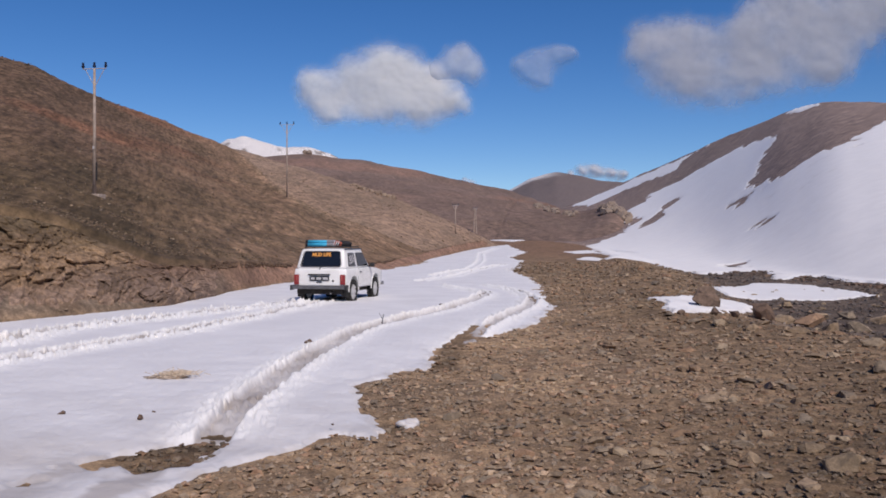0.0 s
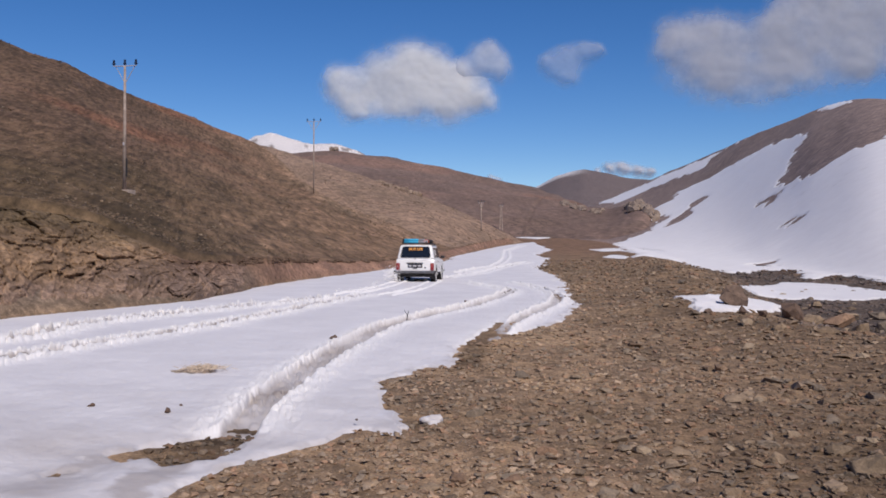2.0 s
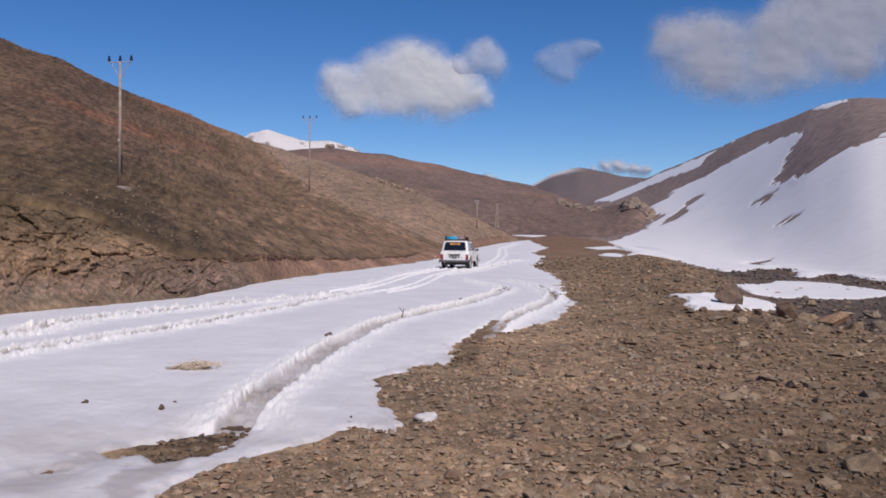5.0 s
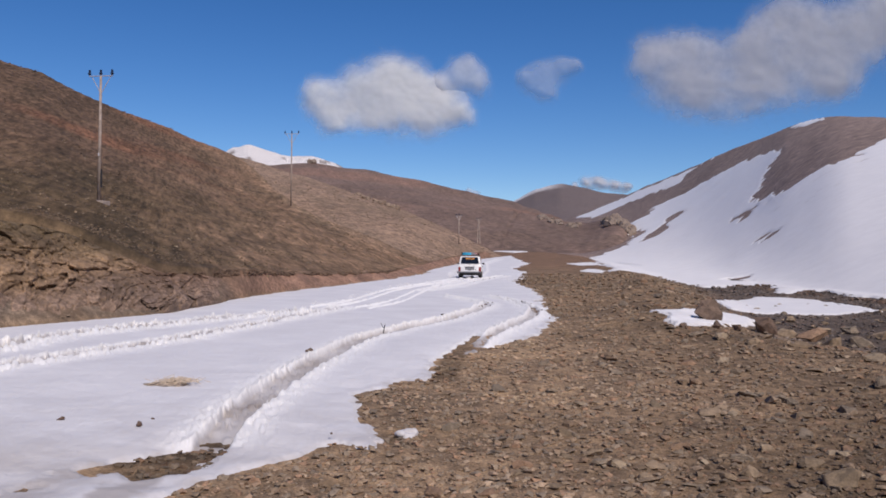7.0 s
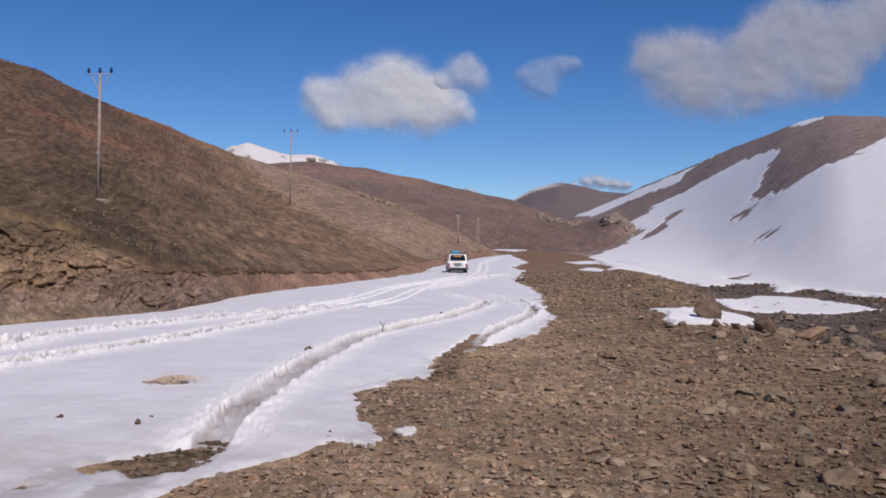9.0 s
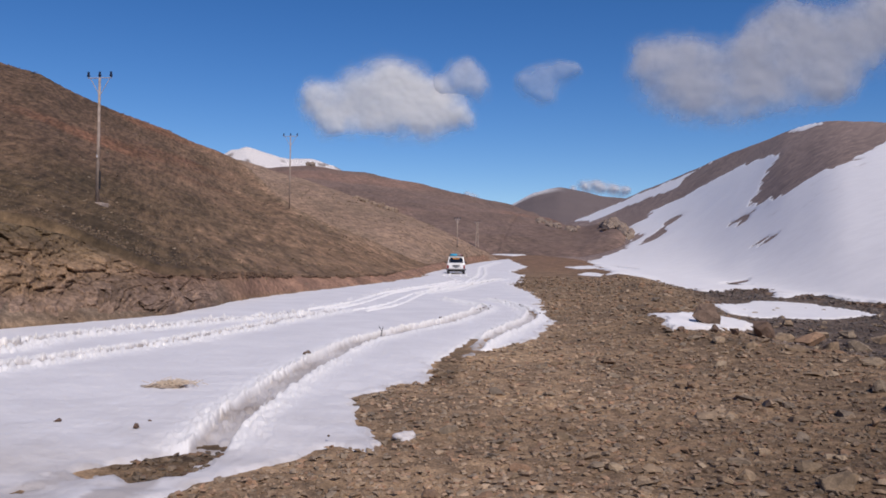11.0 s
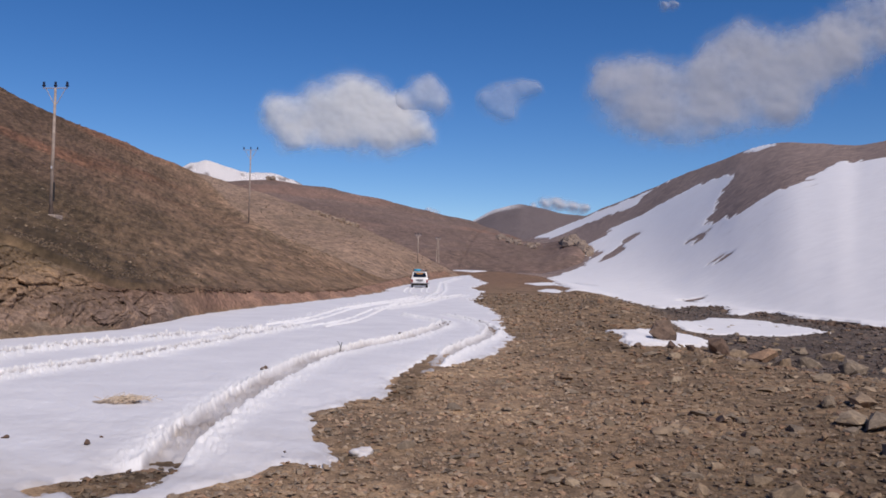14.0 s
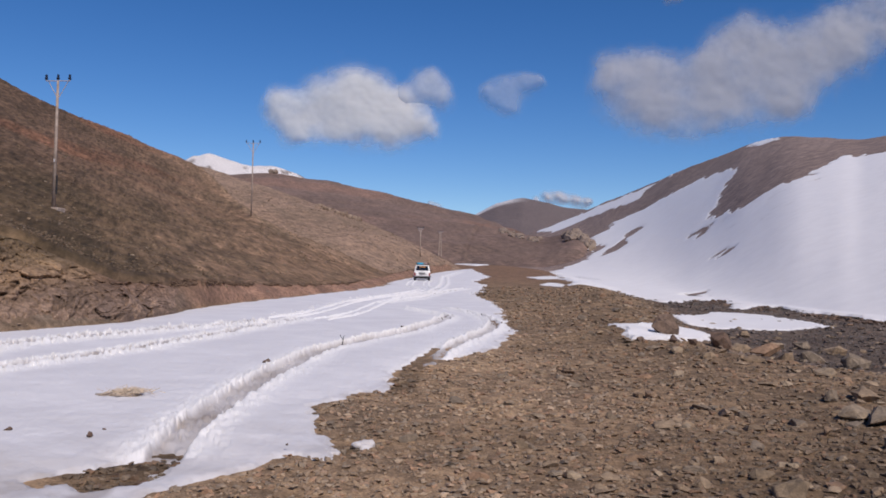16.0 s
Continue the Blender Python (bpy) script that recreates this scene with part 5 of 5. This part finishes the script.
def build_gravel(name, label, spots, material, seed, tall=1.0, dust=None):
    """Many small stones in one mesh; spots are (x, y, size) rows."""
    rng = np.random.default_rng(seed)
    shapes = [broken_stone(300 + k, 0.6, 9) for k in range(8)]
    verts, faces, tints, done = [], [], [], 0
    zz = land(spots[:, 0], spots[:, 1])[0]
    turn, which = rng.uniform(0, 2 * np.pi, len(spots)), rng.integers(0, 8, len(spots))
    for k, me in enumerate(shapes):
        co = np.empty(len(me.vertices) * 3, np.float32)
        me.vertices.foreach_get("co", co)
        co = co.reshape(-1, 3)
        tri = np.array([tuple(p.vertices)[:3] for p in me.polygons])
        sel = np.where(which == k)[0]
        c, s, g = np.cos(turn[sel])[:, None], np.sin(turn[sel])[:, None], spots[sel, 2][:, None]
        x = spots[sel, 0][:, None] + g * (c * co[:, 0] - s * co[:, 1])
        y = spots[sel, 1][:, None] + g * (s * co[:, 0] + c * co[:, 1])
        z = zz[sel][:, None] + g * (co[:, 2] * tall + 0.08)
        verts.append(np.stack([x, y, z], -1).reshape(-1, 3))
        faces.append((tri[None] + (done + np.arange(len(sel)) * len(co))[:, None, None]).reshape(-1, 3))
        if dust is not None:
            tints.append(np.repeat(dust[sel], len(co), 0))
        done += len(sel) * len(co)
        bpy.data.meshes.remove(me)
    return tagged(sheet(name, np.concatenate(verts), np.concatenate(faces), material, [("dust", np.concatenate(tints))] if tints else (), shade=False), label, "gravel", kind="stuff")


rng = np.random.default_rng(7)
a, r = np.radians(rng.uniform(-24, 34, 95000)), 4.6 * (75 / 4.6) ** rng.random(95000)
spots = np.c_[r * np.sin(a), r * np.cos(a), (0.012 + 0.115 * rng.random(95000) ** 5) * (0.65 + r / 18)]
away = outline(ROAD_SNOW, spots[:, 0], spots[:, 1])
snowy = np.max([outline(p, spots[:, 0], spots[:, 1]) for p in (PATCH1, PATCH2, PATCH3, PATCH4, PATCH6, SLOPE_SNOW)], 0) > -0.1
spots = spots[((away < -0.04) & (spots[:, 0] > -2.2) & ~snowy) | (outline(BARE_PATCH, spots[:, 0], spots[:, 1]) > -0.02)]
z, kinds = land(spots[:, 0], spots[:, 1])
dust = np.clip(soil_colours(spots[:, 0], spots[:, 1], z, kinds) / np.array((0.29, 0.215, 0.142))[None], 0.3, 1.35)
build_gravel("gravel", "loose brown gravel and broken stone beside the track", spots, GRAVEL, 8, 0.9, dust)
# dark wet stones along the foot of the snowfield
n = 2600
a = rng.uniform(10.5, 33, n)
r = look_up(FOOT_R, a) * (1 + rng.uniform(-0.16, 0.01, n))
spots = np.c_[r * np.sin(np.radians(a)), r * np.cos(np.radians(a)), (0.16 + 0.55 * rng.random(n) ** 3) * (0.6 + r / 160)]
clear = np.min([-outline(p, spots[:, 0], spots[:, 1]) for p in (PATCH2, PATCH3, PATCH4, PATCH6, SLOPE_SNOW)], 0) > 0.3
lumped = fbm(spots[:, 0] / 5, spots[:, 1] / 5, 3, 35) > -0.08
build_gravel("stream_stones", "dark wet stones along the stream under the snowfield", spots[clear & lumped], ROCK, 12)
# stones on the bank and hillside on the left
a, r = np.radians(rng.uniform(-31, -4, 5000)), 19 * (120 / 19) ** rng.random(5000)
spots = np.c_[r * np.sin(a), r * np.cos(a), (0.05 + 0.16 * rng.random(5000) ** 4) * (0.6 + r / 60)]
kinds = land(spots[:, 0], spots[:, 1], False)[1]
build_gravel("hill_stones", "scattered pale stones on the rocky bank and hillside", spots[((kinds["bank"] > 0.3) & (rng.random(5000) < 0.3)) | ((kinds["left"] > 0.5) & (rng.random(5000) < 0.35))], STONE, 9)


# tufts of dry turf and heath on the slopes
n = 34000
a, r = np.radians(rng.uniform(-32, 6, n)), 21 * (230 / 21) ** rng.random(n)
spots = np.c_[r * np.sin(a), r * np.cos(a), (0.05 + 0.16 * rng.random(n) ** 2) * (0.5 + r / 90)]
kinds = land(spots[:, 0], spots[:, 1], False)[1]
clumped = fbm(spots[:, 0] / 6, spots[:, 1] / 6, 3, 41) + 0.4 * rng.random(n) > 0.1
build_gravel("dry_turf", "low tufts of dry brown turf on the hillside", spots[((kinds["left"] > 0.4) | (kinds["back"] > 0.5)) & clumped], TURF, 10, 1.1)
# torn dark turf and clods hanging over the cut face of the bank
n = 2200
a = rng.uniform(-17.5, -3.2, n)
r = look_up(TOP[0], a) + rng.normal(0, 0.12, n) - 0.15
spots = np.c_[r * np.sin(np.radians(a)), r * np.cos(np.radians(a)), (0.12 + 0.22 * rng.random(n) ** 2) * (0.6 + r / 90)]
hung = fbm(a * 1.6, a * 0 + 3, 3, 36) > -0.22
build_gravel("turf_edge", "dark torn turf edge hanging over the cut bank", spots[hung], CUT_EARTH, 13, 0.8)
# rock outcrops: the crag at the end of the far spur, a broken band above it, a pale band on the near spur, a tor on the skyline
def outcrop(count, bearings, ranges, sizes, shapes, label, group, tall, sink, seed):
    rs = random.Random(seed)
    for k in range(count):
        g = rs.random()
        a = bearings[0] + (bearings[1] - bearings[0]) * g + rs.gauss(0, 0.06)
        r = ranges[0] + (ranges[1] - ranges[0]) * g + rs.gauss(0, 1) * ranges[2]
        lay("outcrop_rock", shapes[k % 5], r * math.sin(radians(a)), r * math.cos(radians(a)), rs.uniform(*sizes), label, "rock", group, None, rs.uniform(0.7, 1.1) * tall, sink)


outcrop(46, (10.75, 12.55), (276, 252, 5.0), (2.2, 5.2), CRAG_SHAPES, "grey-brown crag on the end of the far spur", "crags on the far spur", 1.0, 0.42, 3)
outcrop(46, (6.3, 9.0), (318, 292, 8.0), (1.4, 3.4), CRAG_SHAPES, "pale broken rock on the far slope", "broken rock band on the far slope", 0.8, 0.4, 4)
outcrop(30, (-6.3, -3.4), (210, 196, 1.8), (0.9, 2.1), PALE_SHAPES, "pale broken rock on the brown spur", "broken rock band on the spur", 1.0, 0.35, 5)
outcrop(7, (-9.6, -9.0), (506, 504, 1.5), (3.0, 6.0), CRAG_SHAPES, "dark tor standing on the skyline ridge", "rocks on the skyline", 1.0, 0.2, 6)


# ---- small things on the snow ----
def snow_top(x, y):
    return float(floor_height(np.array([x]), np.array([y]))[0]) + 0.085


x, y = -3.57, 10.75
clump = thing("dry_grass_clump", "flattened heap of pale dry grass and dirt melting into the snow", "dry grass", at=(x, y, snow_top(x, y)))
STRAW = plain("dry_straw", (0.66, 0.54, 0.41), 0.9, 0, 0.2, 0.3, 30.0)
MUD = plain("brown_mud", (0.48, 0.39, 0.31), 0.95, 0, 0.2, 0.35, 14.0, 0.01)
bm = bmesh.new()
bmesh.ops.create_icosphere(bm, subdivisions=4, radius=1)
for v in bm.verts:
    k = 1 + 0.35 * noise.noise(v.co * 3.1) + 0.2 * noise.noise(v.co * 9)
    v.co = Vector((v.co.x * 0.27 * k, v.co.y * 0.15 * k, max(v.co.z, -0.3) * (0.04 if v.co.x > -0.2 else 0.02) * k))
part("dirt", bm, MUD, clump, "brown dirt", True)
bm = bmesh.new()
rs = random.Random(11)
for _ in range(200):
    px, py = rs.gauss(0.14, 0.12), rs.gauss(0, 0.09)
    t, n = rs.uniform(0, math.pi), rs.uniform(0.03, 0.07)
    rod(bm, (px - n * math.cos(t), py - n * math.sin(t), rs.uniform(0.03, 0.06)), (px + n * math.cos(t), py + n * math.sin(t), rs.uniform(0.04, 0.09)), 0.004, 0.003, 4)
tagged(part("straw", bm, STRAW, clump, "pale straw"), kind="stuff")
for x, y, size, label in ((-2.96, 8.16, 0.13, "dark grey stone lying on the snow"), (-2.95, 8.5, 0.05, "small dark stone lying on the snow"), (-3.84, 8.39, 0.1, "flat dark stone sunk in the snow"), (-2.34, 14.46, 0.2, "grey stone breaking through the snow"), (-0.05, 23.7, 0.16, "dark stone on the snow"), (-1.05, 7.9, 0.05, "small stone on the snow edge")):
    ob = lay("stone", DARK_SHAPES[int(size * 100) % 5], x, y, size, label, "stone", "stones on the snow", None, 0.8, 0.1)
    ob.location.z = snow_top(x, y) + size * 0.12
rnd = random.Random(31)
for line in (RUT_A[-4:], RUT_B[-4:], RUT_E[-3:]):
    for k in range(13):
        i, t = rnd.randrange(len(line) - 1), rnd.random()
        x = line[i][0] * (1 - t) + line[i + 1][0] * t + rnd.uniform(-0.3, 0.3)
        y = line[i][1] * (1 - t) + line[i + 1][1] * t + rnd.uniform(-0.5, 0.5)
        size = rnd.uniform(0.05, 0.12)
        ob = lay("dirt_clod", DARK_SHAPES[k % 5], x, y, size, "dark clod of dirt churned up in the rutted snow", "dirt clod", "clods along the ruts", None, 0.6, 0.1)
        ob.location.z = snow_top(x, y) + size * 0.1 + 0.02
twig = thing("twig", "thin dark twig standing in the ploughed snow", "twig", at=(-1.34, 18.12, snow_top(-1.34, 18.12)))
part("stem", rod(bmesh.new(), (0, 0, -0.05), (0.05, 0, 0.2), 0.012, 0.006, 6), BLACK, twig)
part("side_shoot", rod(bmesh.new(), (0.03, 0, 0.1), (-0.05, 0.02, 0.22), 0.008, 0.004, 6), BLACK, twig)


def snow_lump(name, label, x, y, size, z, seed, parts=5):
    bm = bmesh.new()
    rs = random.Random(seed)
    for _ in range(parts):
        m = Matrix.Translation((rs.uniform(-0.4, 0.4) * size, rs.uniform(-0.35, 0.35) * size, rs.uniform(0, 0.2) * size)) @ Matrix.Diagonal((size * rs.uniform(0.2, 0.45), size * rs.uniform(0.2, 0.4), size * rs.uniform(0.16, 0.3), 1))
        bmesh.ops.create_icosphere(bm, subdivisions=2, radius=1, matrix=m)
    for v in bm.verts:
        v.co += v.normal * size * 0.12 * noise.noise(v.co * (5 / size) + Vector((seed, 0, 0)))
    ob = part(name, bm, SNOW, None, "", True)
    grime = [0.35 + 0.35 * noise.noise(v.co * (4 / size)) for v in ob.data.vertices]
    ob.data.attributes.new("dirt", "FLOAT", "POINT").data.foreach_set("value", grime)
    ob.matrix_world = pose(x, y, z)
    return tagged(ob, label, "snow")


snow_lump("ice_lump", "lone lump of dirty melting snow on the gravel", -0.33, 8.2, 0.2, height(-0.31, 8.24) + 0.01, 5)
snow_lump("ice_lump", "low rim of melting snow on the gravel", -0.64, 7.95, 0.15, height(-0.64, 7.95) - 0.02, 6)


# ---- what moves ----
# seconds, place of the middle of the car, and its heading in degrees to the left
DRIVE = [
    (0.0, -3.31, 27.00, -0.09, 0.4, -13.0),
    (0.5, -2.78, 29.30, -0.07, 1.0, -10.0),
    (1.0, -2.43, 31.85, -0.10, 0.0, -7.0),
    (1.5, -2.27, 35.07, -0.08, 0.9, -4.5),
    (2.0, -2.13, 37.47, -0.07, 0.1, -4.5),
    (2.5, -2.01, 39.67, -0.06, 0.8, -5.0),
    (3.0, -1.75, 41.67, -0.08, 0.0, -7.0),
    (3.5, -1.42, 43.26, -0.03, 0.6, -8.0),
    (4.0, -1.11, 45.16, 0.00, 0.4, -8.5),
    (4.2, -0.97, 46.06, 0.02, 0.7, -9.0),
    (5.4, 0.23, 52.15, 0.07, 0.4, -11.0),
    (6.5, 1.45, 58.85, 0.12, 1.0, -10.5),
    (7.0, 1.85, 61.88, 0.14, 0.0, -4.0),
    (7.5, 1.74, 64.87, 0.15, 0.9, 5.0),
    (8.0, 1.50, 67.37, 0.18, 0.1, 7.0),
    (8.5, 1.12, 69.37, 0.20, 0.8, 5.0),
    (9.0, 0.97, 70.88, 0.22, 0.0, 2.5),
    (9.2, 0.91, 71.68, 0.24, 0.6, 2.0),
    (10.2, 1.01, 75.68, 0.31, 0.4, 0.0),
    (11.3, 1.14, 79.38, 0.49, 0.7, -0.5),
    (12.0, 1.26, 80.88, 0.51, 0.4, -1.0),
    (13.0, 1.42, 83.08, 0.54, 1.0, -1.0),
    (14.0, 1.52, 84.88, 0.55, 0.0, -1.0),
    (15.0, 1.56, 86.38, 0.57, 0.9, -0.5),
    (16.0, 1.56, 87.58, 0.59, 0.1, 0.0),
]


def motions():
    walk(car, [(t, pose(x, y, z, tilt, 0, turn)) for t, x, y, z, tilt, turn in DRIVE])
    ts = np.array([row[0] for row in DRIVE])
    fine = np.arange(0, 16.001, 1 / 15)
    way = np.stack([np.interp(fine, ts, [row[k] for row in DRIVE]) for k in (1, 2)], 1)
    rolled = np.concatenate([[0], np.cumsum(np.hypot(*np.diff(way, axis=0).T))])
    for wheel, x, y in wheels:
        walk(wheel, [(float(t), pose(x, y, 0.37, -math.degrees(float(d) / 0.37), 0, 0 if x > 0 else 180) if x > 0 else pose(x, y, 0.37, 0, 0, 180) @ pose(0, 0, 0, math.degrees(float(d) / 0.37))) for t, d in zip(fine, rolled)])
    # ridges of snow that the wheels push up as the car goes by
    rs = random.Random(21)
    reach, k = 0.4, 0
    while reach < rolled[-1] - 0.5:
        t = float(np.interp(reach, rolled, fine))
        x, y = (float(np.interp(t, fine, way[:, j])) for j in (0, 1))
        x2, y2 = (float(np.interp(min(t + 0.3, 16), fine, way[:, j])) for j in (0, 1))
        turn = math.atan2(y2 - y, x2 - x) if math.hypot(x2 - x, y2 - y) > 0.02 else math.pi / 2
        for side in (-0.98, -0.48, 0.5, 0.98):
            bm = bmesh.new()
            net = [[bm.verts.new((1.7 * (i / 22 - 0.5), 0.17 * (j / 4 - 1), -0.12 + (0.12 + (0.045 + 0.06 * abs(noise.noise((i * 0.41 + k * 7.1, j * 0.33, side))) * (1.3 if side < -0.6 else 0.8))) * math.sin(math.pi * j / 8) * math.sin(math.pi * (i + 1) / 24) ** 0.2)) for j in range(9)] for i in range(23)]
            for i in range(22):
                for j in range(8):
                    bm.faces.new((net[i][j], net[i + 1][j], net[i + 1][j + 1], net[i][j + 1]))
            ob = tagged(part("snow_ridge", bm, SNOW, None, "", True), "lumpy white ridge of snow thrown up by the wheels", "snow", "ridges along the new ruts")
            ob.data.attributes.new("brightened", "FLOAT", "POINT").data.foreach_set("value", [1.0] * len(ob.data.vertices))
            px, py = x + math.sin(turn) * side, y - math.cos(turn) * side
            top = float(floor_height(np.array([px]), np.array([py]))[0]) + 0.085
            up, down = pose(px, py, top, 0, 0, math.degrees(turn)), pose(px, py, top - 0.5, 0, 0, math.degrees(turn))
            start = min(max(t - 0.25, 0.02), 15.0)
            walk(ob, [(0, down), (start, down), (start + 0.35, up), (16, up)])
            k += 1
        reach += 1.25
    # clods flung back by the spinning wheel; they fall beside the rut and stay there
    t = 0.25
    while t < 9.0:
        for wheel_x in (-0.73,):
            x, y, z = (float(np.interp(t, ts, [row[j] for row in DRIVE])) for j in (1, 2, 3))
            turn = radians(float(np.interp(t, ts, [row[5] for row in DRIVE])))
            sx, sy = x + (wheel_x - 0.12) * math.cos(turn) + 1.5 * math.sin(turn), y + (wheel_x - 0.12) * math.sin(turn) - 1.5 * math.cos(turn)
            vx, vy, vz = rs.uniform(-0.5, 0.1), rs.uniform(0.0, 3.5), rs.uniform(1.4, 2.9)
            bm = bmesh.new()
            for _ in range(110):
                q = rs.gauss(0, 0.13), rs.gauss(0, 0.16), rs.gauss(0, 0.13)
                bmesh.ops.create_icosphere(bm, subdivisions=1, radius=rs.uniform(0.008, 0.028), matrix=Matrix.Translation(q))
            ob = tagged(part("snow_spray", bm, SNOW, None, "", True), "loose white spray of snow flung up by a wheel", "snow", "snow flung by the wheels", "stuff")
            ob.data.attributes.new("brightened", "FLOAT", "POINT").data.foreach_set("value", [1.0] * len(ob.data.vertices))
            rows = [(0, pose(sx, sy, z - 0.6)), (max(t - 0.1, 0.03), pose(sx, sy, z - 0.6))]
            for s in (0.0, 0.15, 0.3, 0.45):
                rows.append((t + s, pose(sx + vx * s, sy + vy * s, z + 0.2 + vz * s - 4.9 * s * s, 100 * s, 60 * s, 0)))
            rows.append((t + 0.7, pose(sx + vx * 0.65, sy + vy * 0.65, z - 0.14, 60, 30, 0)))
            rows.append((16, pose(sx + vx * 0.65, sy + vy * 0.65, z - 0.14, 60, 30, 0)))
            walk(ob, rows)
        t += 0.1 if t < 4.5 else 0.25


motions()
